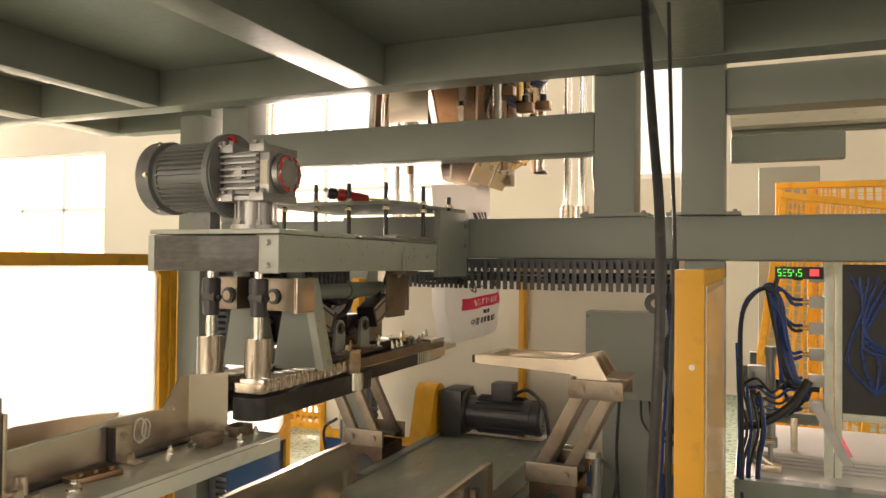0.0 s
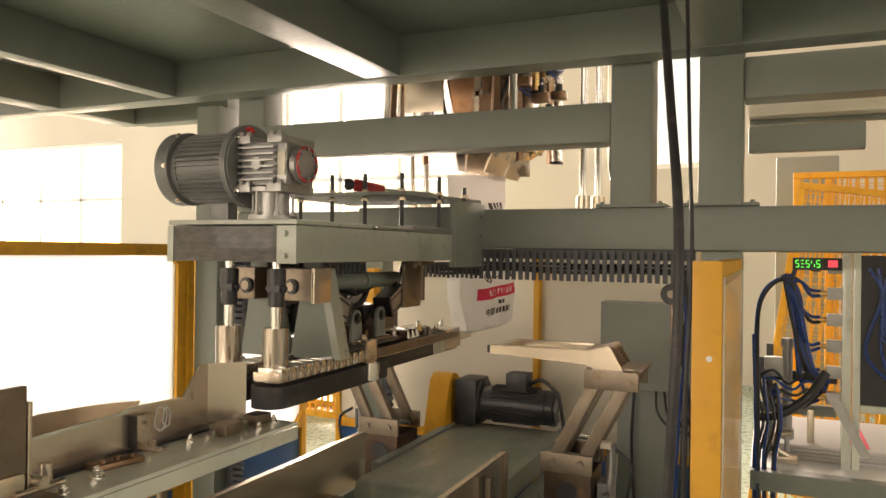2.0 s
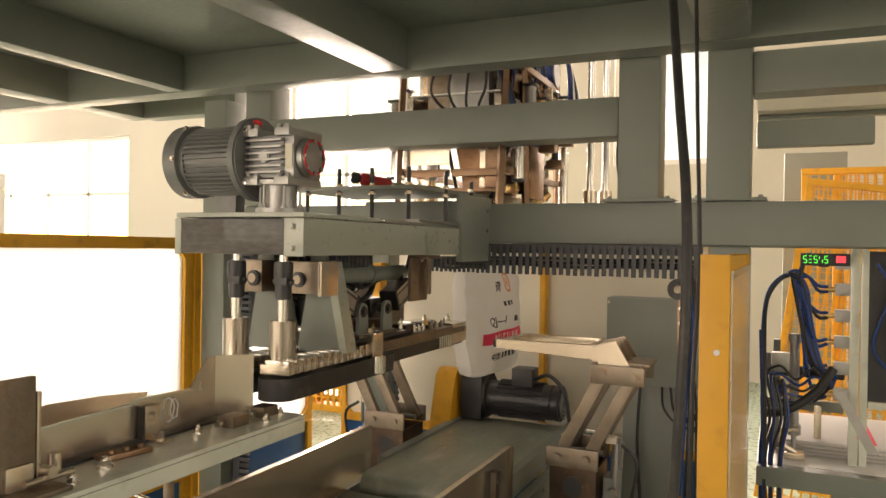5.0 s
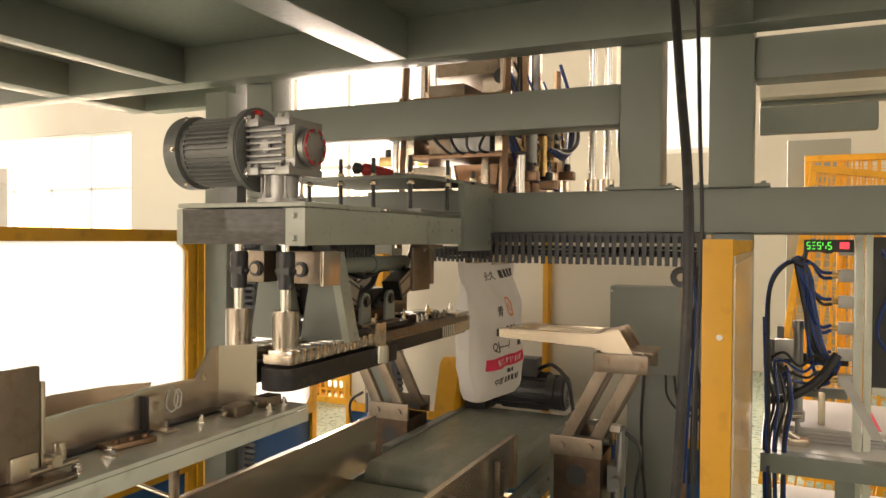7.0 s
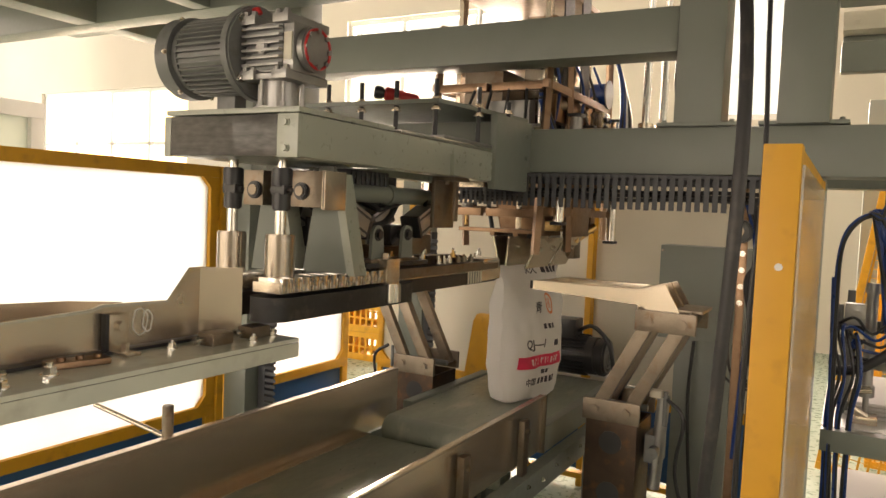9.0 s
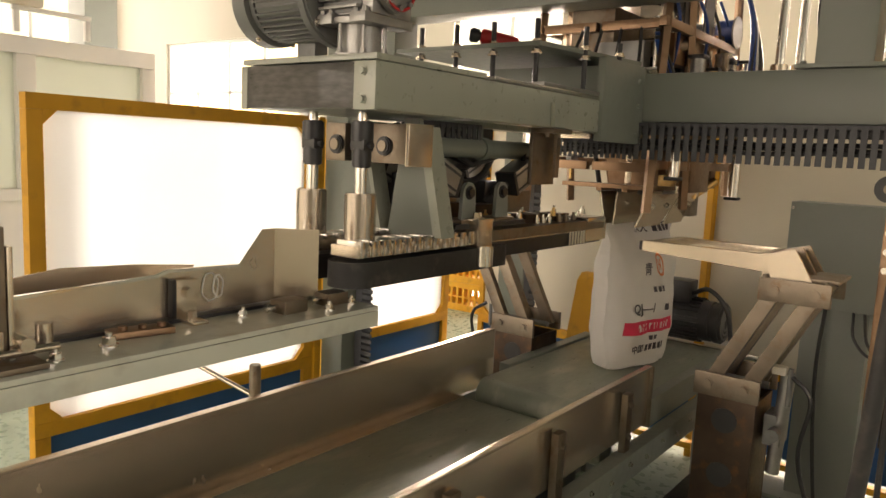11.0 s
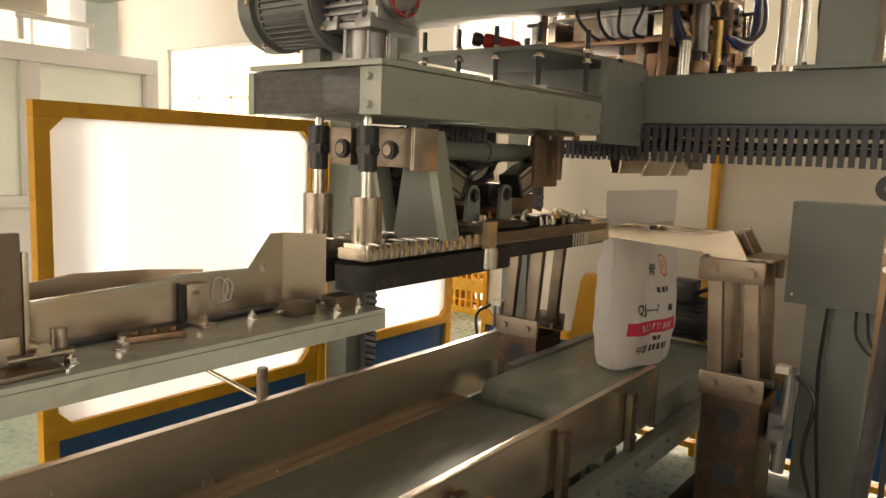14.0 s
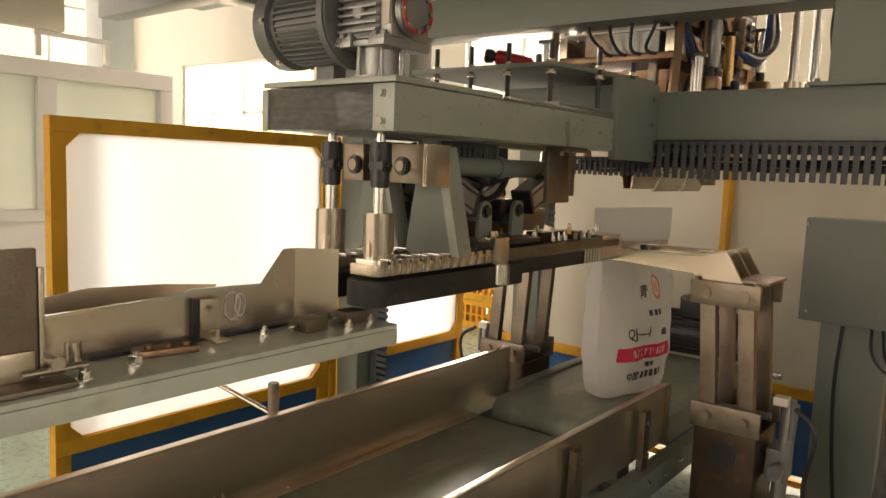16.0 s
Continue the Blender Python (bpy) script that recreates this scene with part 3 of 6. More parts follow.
for cx in (-0.135, -0.285):
    cyl = thing("lift_cylinder", "bright steel lifting rod with a black universal joint", "lifting rod", (cx, 0.11, 1.236), group="lifting rods")
    bm = B()
    rod(bm, (cx, 0.11, 1.237), (cx, 0.11, 1.342), 0.034, 28, None, 0.003)
    part("sleeve", bm, POLISHED, cyl)
    bm = B()
    rod(bm, (cx, 0.11, 1.342), (cx, 0.11, 1.40), 0.013, 20)
    part("shaft", bm, BRIGHT, cyl)
    bm = B()
    rod(bm, (cx, 0.11, 1.395), (cx, 0.11, 1.435), 0.021, 20, None, 0.003)
    box(bm, cx - 0.02, cx + 0.02, 0.095, 0.125, 1.43, 1.455, 0.004)
    rod(bm, (cx, 0.11, 1.45), (cx, 0.11, 1.492), 0.024, 20, None, 0.003)
    rod(bm, (cx - 0.03, 0.11, 1.442), (cx + 0.03, 0.11, 1.442), 0.006, 12)
    part("universal_joint", bm, BLACK, cyl, "black steel universal joint")
    bm = B()
    rod(bm, (cx, 0.11, 1.49), (cx, 0.11, 1.512), 0.011, 16)
    part("shaft", bm, BRIGHT, cyl)

st = thing("sealer_support", "grey-green steel bracket plates hanging under the arm", "bracket", (-0.15, 0.3, 1.25))
for x, t in ((-0.125, 0.024), (-0.30, 0.012)):
    bm = plate(B(), [(x - 0.035, 0.275, 1.508), (x + 0.008, 0.275, 1.508), (x + 0.045, 0.30, 1.236), (x - 0.10, 0.30, 1.236)], (0, 0.012, 0))
    part("bracket_plate", bm, GREEN, st)
    bm = plate(B(), [(x + 0.008, 0.27, 1.49), (x + 0.008 + t, 0.27, 1.49), (x + 0.045 + t, 0.295, 1.24), (x + 0.045, 0.295, 1.24)], (0, 0.05, 0))
    part("flange", bm, ARM, st)
bm = B()
rod(bm, (-0.15, 0.30, 1.448), (-0.15, 0.79, 1.448), 0.024, 24)
rod(bm, (-0.15, 0.56, 1.448), (-0.15, 0.585, 1.448), 0.029, 24)
part("cross_tube", bm, GREEN, st)
bm = B()
box(bm, -0.20, -0.085, 0.195, 0.268, 1.405, 1.492, 0.004)
bb = part("bearing_block", bm, ROUGH_STEEL, st, "worn steel bearing block")
bm = B()
rod(bm, (-0.147, 0.197, 1.443), (-0.147, 0.186, 1.443), 0.021, 24, None, 0.003)
part("bearing", bm, BLACK, bb)
bm = B()
rod(bm, (-0.147, 0.187, 1.443), (-0.147, 0.183, 1.443), 0.012, 18)
part("shaft_end", bm, ROUGH_STEEL, bb)
part("side_strip", box(B(), -0.084, -0.074, 0.19, 0.272, 1.40, 1.493, 0.002), STEEL, bb)
bm = B()
box(bm, -0.07, 0.0, 0.68, 0.78, 1.497, 1.509, 0.002)
box(bm, -0.06, -0.048, 0.66, 0.78, 1.36, 1.497, 0.003)
box(bm, -0.035, -0.026, 0.745, 0.765, 1.38, 1.497, 0.002)
for y in (0.70, 0.755):
    hexbolt(bm, -0.03, y, 1.497, 0.008, 0.008, (0, 0, -1))
part("hanger", bm, ROUGH_STEEL, st)
bm = B()
box(bm, -0.335, -0.27, 0.195, 0.268, 1.405, 1.492, 0.004)
bb = part("bearing_block", bm, ROUGH_STEEL, st, "steel bearing block")
bm = B()
rod(bm, (-0.295, 0.197, 1.443), (-0.295, 0.186, 1.443), 0.022, 24, None, 0.003)
part("bearing", bm, BLACK, bb)
bm = B()
rod(bm, (-0.295, 0.187, 1.443), (-0.295, 0.183, 1.443), 0.013, 18)
part("shaft_end", bm, ROUGH_STEEL, bb)
for q in ([(-0.20, 0.38, 1.42), (-0.19, 0.46, 1.375), (-0.18, 0.55, 1.36), (-0.19, 0.64, 1.38), (-0.2, 0.7, 1.43)],
          [(-0.22, 0.36, 1.30), (-0.21, 0.34, 1.36), (-0.23, 0.35, 1.43), (-0.26, 0.36, 1.50)],
          [(-0.22, 0.70, 1.30), (-0.20, 0.80, 1.37), (-0.21, 0.88, 1.34), (-0.24, 0.98, 1.42), (-0.25, 1.05, 1.50)]):
    part("hose", tube(B(), q, 0.009, 8), RUBBER, st)
for y0, y1, z0, z1, x in ((0.43, 0.50, 1.275, 1.31, -0.18), (0.55, 0.68, 1.265, 1.30, -0.19), (0.76, 0.84, 1.245, 1.272, -0.14), (0.90, 0.97, 1.245, 1.268, -0.14)):
    part("clamp_block", box(B(), x - 0.03, x + 0.025, y0, y1, z0, z1, 0.005), OILY, st)
for y in (0.80, 0.835, 0.87, 0.93, 0.97, 1.02):
    bm = B()
    rod(bm, (-0.105, y, 1.244), (-0.105, y, 1.262), 0.009, 12, None, 0.002)
    rod(bm, (-0.105, y, 1.262), (-0.105, y, 1.270), 0.004, 8)
    part("stud", bm, BRIGHT if y < 0.9 else ROUGH_STEEL, st)

for cx, cy, ly, lean in ((-0.14, 0.385, 0.475, 1), (-0.14, 0.735, 0.625, -1), (-0.30, 0.385, 0.475, 1), (-0.30, 0.735, 0.625, -1)):
    pc = thing("air_cylinder", "small square aluminium air cylinder on a pivot lug", "air cylinder", (cx, ly, 1.263), group="air cylinders")
    m = Matrix.Rotation(radians(-24 * lean), 3, "X")
    cz = 1.378
    def at(y, z):
        p = m @ Vector((0, y * lean, z))
        return cy + p.y, cz + p.z
    bm = B()
    box(bm, cx - 0.03, cx + 0.03, cy - 0.048, cy + 0.048, cz - 0.032, cz + 0.032, 0.004, m)
    body = part("cylinder_body", bm, ALU, pc)
    # Dark strips on the flat side paint the shade of the profile's grooves.
    for o in (-0.02, 0.02):
        y, z = at(0, o)
        part("groove_shade", box(B(), cx + 0.0285, cx + 0.0312, y - 0.047, y + 0.047, z - 0.003, z + 0.003, 0, m), DUCT, body)
    for o in (-0.05, 0.05):
        y, z = at(o, 0)
        part("end_cap", box(B(), cx - 0.031, cx + 0.031, y - 0.006, y + 0.006, z - 0.033, z + 0.033, 0.002, m), BLACK, body)
    bm = B()
    y0, z0 = at(0.05, 0)
    y1, z1 = at(0.10, 0)
    rod(bm, (cx, y0, z0), (cx, y1, z1), 0.008, 12)
    rod(bm, (cx - 0.012, y1, z1), (cx + 0.012, y1, z1), 0.015, 16)
    part("piston_rod", bm, BLACK, pc)
    part("lug_foot", box(B(), cx - 0.03, cx + 0.04, ly - 0.045, ly + 0.045, 1.263, 1.271, 0.002), ROUGH_STEEL, pc)
    bm = plate(B(), [(cx + 0.018, ly - 0.03, 1.272), (cx + 0.018, ly + 0.03, 1.272)] +
               [(cx + 0.018, ly + 0.026 * math.cos(a), 1.338 + 0.026 * math.sin(a)) for a in [math.pi * k / 8 for k in range(9)]], (0.010, 0, 0))
    lug = part("pivot_lug", bm, GREY_BOX, pc, "rounded grey steel lug")
    bm = B()
    hexbolt(bm, cx + 0.028, ly, 1.338, 0.013, 0.007, (1, 0, 0))
    part("pivot_bolt", bm, BLACK, lug)
    bm = B()
    y, z = at(-0.03, 0.035)
    tube(bm, [(cx + 0.01, y, z), (cx, y, z + 0.03), (cx - 0.03, 0.56, 1.405), (cx - 0.05, 0.56 - 0.1 * lean, 1.44), (cx - 0.06, 0.5, 1.50)], 0.007, 8)
    part("hose", bm, BLACK, pc)

bm = B()
box(bm, -0.40, -0.37, 0.34, 0.56, 1.27, 1.505, 0.004)
box(bm, -0.40, -0.37, 0.64, 0.83, 1.27, 1.505, 0.004)
part("rear_plate", bm, GREEN, st)
for y0, y1, z0, z1, m in ((0.36, 0.47, 1.30, 1.38, BLACK), (0.50, 0.57, 1.265, 1.33, ROUGH_STEEL), (0.70, 0.80, 1.265, 1.36, BLACK), (0.82, 0.95, 1.265, 1.33, ROUGH_STEEL), (0.60, 0.66, 1.265, 1.30, ALU)):
    part("clamp_block", box(B(), -0.34, -0.22, y0, y1, z0, z1, 0.006), m, st)
# drive rail and cable duct under the arm
for x in (-0.14, -0.30):
    part("lug_rail", box(B(), x - 0.045, x + 0.045, 0.40, 0.72, 1.2505, 1.2625, 0.002), BLACK, st)
bm = B()
box(bm, -0.28, -0.27, 0.40, 0.80, 1.44, 1.507, 0.001)
part("duct_back", bm, DUCT, st)
for k in range(12):
    part("duct_finger", box(B(), -0.269, -0.25, 0.42 + 0.026 * k, 0.436 + 0.026 * k, 1.445, 1.505, 0.001), GREY_BOX, st)
for k in range(9):
    bm = B()
    hexbolt(bm, -0.115 - 0.05 * (k % 2), 0.34 + 0.095 * k, 1.2625 if k > 1 else 1.237, 0.008, 0.012, (0, 0, 1), 0.012)
    part("bolt", bm, BRIGHT if k % 3 else BRASS, st)

# ---- table with the infeed guide ----
tb = thing("guide_table", "pale green steel table top carrying the sealer's infeed guide", "machine table", (-0.2, -0.5, 1.07))
part("table_top", box(B(), -0.62, -0.035, -1.5, 0.069, 1.112, 1.121, 0.002), PALE, tb)
part("front_apron", box(B(), -0.045, -0.033, -1.5, 0.067, 1.08, 1.1115, 0.002), PALE, tb)
part("rear_apron", box(B(), -0.62, -0.61, -1.5, 0.067, 1.08, 1.1115, 0.002), PALE, tb)
part("end_apron", box(B(), -0.609, -0.046, 0.058, 0.068, 1.08, 1.1115, 0.002), PALE, tb)
for x, y in ((-0.58, -1.42), (-0.12, -1.42)):
    part("leg", box(B(), x - 0.03, x + 0.03, y - 0.03, y + 0.03, 0.0, 1.111, 0.004), GREEN, tb)

ig = thing("infeed_guide", "bent stainless sheet guide standing on the table", "sheet metal guide", (-0.19, -0.3, 1.122))
bm = plate(B(), [(-0.19, -0.74, 1.128), (-0.19, -0.074, 1.128), (-0.19, -0.074, 1.271), (-0.19, -0.10, 1.271), (-0.19, -0.155, 1.206), (-0.19, -0.31, 1.21), (-0.19, -0.33, 1.203), (-0.19, -0.74, 1.19)], (-0.004, 0, 0))
part("guide_sheet", bm, STEEL, ig)
bm = plate(B(), [(-0.27, -0.80, 1.128), (-0.27, -0.25, 1.128), (-0.27, -0.2, 1.2), (-0.27, -0.32, 1.212), (-0.27, -0.45, 1.218), (-0.27, -0.80, 1.18)], (-0.004, 0, 0))
part("rear_sheet", bm, STEEL, ig)
part("end_wing", plate(B(), [(-0.194, -0.073, 1.128), (-0.128, -0.012, 1.128), (-0.128, -0.012, 1.271), (-0.194, -0.073, 1.271)], (-0.004, 0.004, 0)), STEEL, ig)
part("top_lip", plate(B(), [(-0.1895, -0.74, 1.188), (-0.1895, -0.33, 1.201), (-0.1895, -0.31, 1.208), (-0.1895, -0.16, 1.204), (-0.1895, -0.16, 1.209), (-0.1895, -0.31, 1.213), (-0.1895, -0.33, 1.206), (-0.1895, -0.74, 1.193)], (0.008, 0, 0)), BRIGHT, ig)
part("foot_strip", box(B(), -0.20, -0.165, -0.74, -0.074, 1.1212, 1.1275, 0.001), BLACK, ig)
bm = B()
box(bm, -0.187, -0.174, -0.30, -0.258, 1.122, 1.194, 0.002)
box(bm, -0.187, -0.125, -0.30, -0.268, 1.1215, 1.128, 0.002)
hexbolt(bm, -0.174, -0.279, 1.172, 0.009, 0.008, (1, 0, 0))
hexbolt(bm, -0.145, -0.288, 1.128, 0.008, 0.014)
part("clamp_angle", bm, STEEL, ig)
part("clamp_tongue", box(B(), -0.186, -0.172, -0.309, -0.3015, 1.125, 1.196, 0.002), BLACK, ig)
for ry, rz, y0 in ((0.017, 0.026, -0.222), (0.011, 0.021, -0.205)):
    bm = B()
    tube(bm, [(-0.1884, y0 + ry * math.cos(a) + 0.002 * math.sin(5 * a), 1.172 + rz * math.sin(a)) for a in [k * math.pi / 6 for k in range(13)]], 0.0016, 5, 2)
    part("chalk_mark", bm, WHITE, ig, "smeared white marker rings")


def slide_block(x, y, label="small steel slide block with its clamp screw"):
    b = thing("slide_block", label, "slide block", (x, y, 1.121), group="slide blocks")
    part("block", box(B(), x - 0.022, x + 0.022, y - 0.028, y + 0.028, 1.1212, 1.146, 0.003), ROUGH_STEEL, b)
    bm = B()
    rod(bm, (x, y - 0.028, 1.134), (x, y - 0.05, 1.134), 0.005, 10)
    rod(bm, (x, y - 0.046, 1.134), (x, y - 0.056, 1.134), 0.010, 12, None, 0.002)
    part("clamp_screw", bm, BRIGHT, b)


slide_block(-0.112, -0.10)
slide_block(-0.115, 0.012)
for x, y, r in ((-0.105, -0.459, 0.011), (-0.135, -0.19, 0.008), (-0.075, -0.03, 0.008), (-0.09, 0.045, 0.007), (-0.15, 0.05, 0.006), (-0.08, -0.55, 0.009), (-0.10, -0.60, 0.008)):
    bm = B()
    hexbolt(bm, x, y, 1.1215, r, r * 1.1, (0, 0, 1), 0.008)
    whole("table_bolt", bm, BRIGHT, "hexagon bolt in the table top", "bolt", (x, y, 1.121), group="table bolts")
bm = B()
box(bm, -0.155, -0.115, -0.44, -0.34, 1.1215, 1.133, 0.003, Matrix.Rotation(radians(-12), 3, "Z"))
for k in range(3):
    rod(bm, (-0.135 + 0.006 * k, -0.42 + 0.03 * k, 1.133), (-0.135 + 0.006 * k, -0.42 + 0.03 * k, 1.140), 0.007, 12)
whole("adjusting_plate", bm, BROWN, "small oily brown adjusting plate on the table", "plate", (-0.135, -0.39, 1.121))
ps = thing("guide_post", "dark steel upright bracket bolted to the table", "bracket", (-0.13, -0.6, 1.121))
part("upright", box(B(), -0.112, -0.10, -0.72, -0.603, 1.131, 1.312, 0.003), ROUGH_STEEL, ps)
part("bright_edge", box(B(), -0.114, -0.098, -0.602, -0.594, 1.13, 1.285, 0.002), STEEL, ps)
part("foot_plate", box(B(), -0.18, -0.05, -0.72, -0.57, 1.1215, 1.13, 0.003), ROUGH_STEEL, ps)
bm = B()
box(bm, -0.13, -0.092, -0.66, -0.61, 1.1302, 1.172, 0.006)
rod(bm, (-0.13, -0.585, 1.15), (-0.08, -0.585, 1.15), 0.010, 14)
rod(bm, (-0.09, -0.63, 1.14), (-0.09, -0.54, 1.14), 0.006, 10)
rod(bm, (-0.135, -0.54, 1.13), (-0.135, -0.54, 1.165), 0.012, 14)
part("pivot", bm, STEEL, ps)

# ---- conveyors ----
cv1 = thing("belt_conveyor", "bag conveyor with tall worn steel side guides and a green belt", "conveyor", (-0.24, 0, 0.55))
bm = B()
box(bm, -0.50, 0.055, -2.2, 1.03, 0.555, 0.578, 0.004)
rod(bm, (-0.50, 1.03, 0.535), (0.055, 1.03, 0.535), 0.043, 28)
part("belt", bm, BELT, cv1, "dusty worn green conveyor belt")
bm = B()
box(bm, -0.552, -0.542, -2.2, 1.291, 0.565, 0.77, 0.002)
sg = part("side_guide", bm, STEEL, cv1, "tall worn stainless side guide")
part("lip", box(B(), -0.566, -0.541, -2.2, 1.292, 0.7705, 0.777, 0.002), STEEL, sg)
part("skirt", box(B(), -0.541, -0.505, -2.2, 1.06, 0.566, 0.5745, 0.002), STEEL, sg)
bm = B()
box(bm, 0.075, 0.084, -2.2, 1.27, 0.575, 0.765, 0.002)
sg = part("side_guide", bm, STEEL, cv1, "tall worn stainless side guide")
part("lip", box(B(), 0.07, 0.092, -2.2, 1.272, 0.7655, 0.772, 0.002), STEEL, sg)
part("end_stop", box(B(), 0.066, 0.094, 1.2725, 1.282, 0.56, 0.768, 0.002), ROUGH_STEEL, cv1)
for x0, x1 in ((-0.60, -0.553), (0.086, 0.135)):
    part("side_frame", box(B(), x0, x1, -2.2, 1.9, 0.47, 0.552, 0.004), GREEN, cv1)
for y in (-0.55, 0.16, 0.62, 1.05):
    bm = B()
    box(bm, 0.0935, 0.115, y - 0.02, y + 0.02, 0.5525, 0.735, 0.003)
    hexbolt(bm, 0.115, y, 0.70, 0.008, 0.007, (1, 0, 0))
    hexbolt(bm, 0.115, y, 0.60, 0.008, 0.007, (1, 0, 0))
    part("guide_bracket", bm, ROUGH_STEEL, cv1)
bm = B()
rod(bm, (0.125, 0.24, 0.553), (0.125, 0.24, 0.70), 0.011, 12)
part("guide_stud", bm, BRASS, cv1)
bm = B()
for k in range(16):
    hexbolt(bm, 0.136, -0.4 + 0.13 * k, 0.51 + 0.015 * (k % 2), 0.006, 0.006, (1, 0, 0))
part("frame_bolts", bm, BRIGHT, cv1)
for x, y in ((-0.58, -0.8), (0.11, -0.8), (-0.58, 0.95), (0.11, 0.95)):
    part("leg", box(B(), x - 0.025, x + 0.025, y - 0.03, y + 0.03, 0, 0.469, 0.004), GREEN, cv1)
bm = B()
rod(bm, (-0.63, 0.232, 0.60), (-0.63, 0.232, 0.836), 0.0155, 18, None, 0.002)
part("guide_pin", bm, ROUGH_STEEL, cv1)
bm = B()
rod(bm, (-0.90, 0.20, 0.80), (-0.63, 0.232, 0.745), 0.007, 10)
part("tie_rod", bm, STEEL, cv1)

cv2 = thing("belt_conveyor", "short belt conveyor under the filling spout with a green belt", "conveyor", (-0.2, 1.8, 0.55))
bm = B()
rod(bm, (-0.47, 1.13, 0.585), (0.04, 1.13, 0.585), 0.055, 32)
box(bm, -0.47, 0.04, 1.13, 2.18, 0.618, 0.640, 0.003)
rod(bm, (-0.47, 2.18, 0.585), (0.04, 2.18, 0.585), 0.055, 32)
part("belt", bm, BELT, cv2, "dusty worn green conveyor belt")
for x0, x1 in ((-0.52, -0.476), (0.046, 0.085)):
    part("side_frame", box(B(), x0, x1, 1.30, 2.3, 0.553, 0.648, 0.004), GREEN, cv2)
part("tail_bar", box(B(), -0.5, 0.2, 2.262, 2.29, 0.60, 0.625, 0.003), BRIGHT, cv2)
part("tail_bar", box(B(), -0.45, 0.12, 2.31, 2.335, 0.632, 0.652, 0.003), WHITE, cv2)
for x, y in ((-0.5, 1.95), (0.06, 1.95)):
    part("leg", box(B(), x - 0.025, x + 0.025, y - 0.03, y + 0.03, 0, 0.552, 0.004), GREEN, cv2)

em = thing("electric_motor", "black electric motor with its terminal box behind the conveyor", "electric motor", (-0.2, 2.12, 0.64))
bm = B()
rod(bm, (-0.36, 2.2, 0.755), (0.0, 2.2, 0.755), 0.088, 36, None, 0.008)
eb = part("motor_body", bm, BLACK, em)
fins(24, -0.29, -0.05, 2.2, 0.755, 0.086, 0.012, BLACK, eb)
bm = B()
rod(bm, (0.0, 2.2, 0.755), (0.045, 2.2, 0.755), 0.09, 36, None, 0.01)
cw = part("fan_cowl", bm, BLACK, em)
bm = B()
for r in (0.03, 0.05, 0.07):
    tube(bm, [(0.0465, 2.2 + r * math.cos(a), 0.755 + r * math.sin(a)) for a in [k * math.pi / 6 for k in range(13)]], 0.0035, 6, 2)
part("fan_grille", bm, ALU, cw)
part("terminal_box", box(B(), -0.21, -0.10, 2.13, 2.24, 0.835, 0.925, 0.006), BLACK, em)
bm = B()
box(bm, -0.48, -0.36, 2.10, 2.30, 0.645, 0.88, 0.02)
rod(bm, (-0.36, 2.2, 0.765), (-0.345, 2.2, 0.765), 0.115, 32, None, 0.006)
part("gear_case", bm, BLACK, em)
bm = B()
tube(bm, [(-0.10, 2.18, 0.87), (-0.02, 2.15, 0.90), (0.06, 2.14, 0.83), (0.085, 2.15, 0.7), (0.10, 2.16, 0.5)], 0.010, 8)
part("cable", bm, BLACK, em)
yg = thing("belt_guard", "yellow sheet metal guard over the drive belt", "belt guard", (-0.58, 2.15, 0.55))
bm = B()
plate(bm, [(-0.50, 2.12, 0.90), (-0.50, 2.08, 0.87), (-0.50, 1.98, 0.53), (-0.50, 2.22, 0.53), (-0.50, 2.22, 0.87), (-0.50, 2.17, 0.90)], (-0.11, 0, 0))
part("guard_shell", bm, YELLOW, yg)
part("guard_foot", box(B(), -0.66, -0.49, 1.95, 2.26, 0.505, 0.529, 0.003), YELLOW, yg)
bm = B()
box(bm, -0.66, -0.45, 1.98, 2.24, 0, 0.503, 0.004)
part("pedestal", bm, GREEN, yg)

# ---- bag clamps beside the conveyor ----
CX = -0.17
LINK, OPEN, SHUT = 0.365, 27.0, -4.0


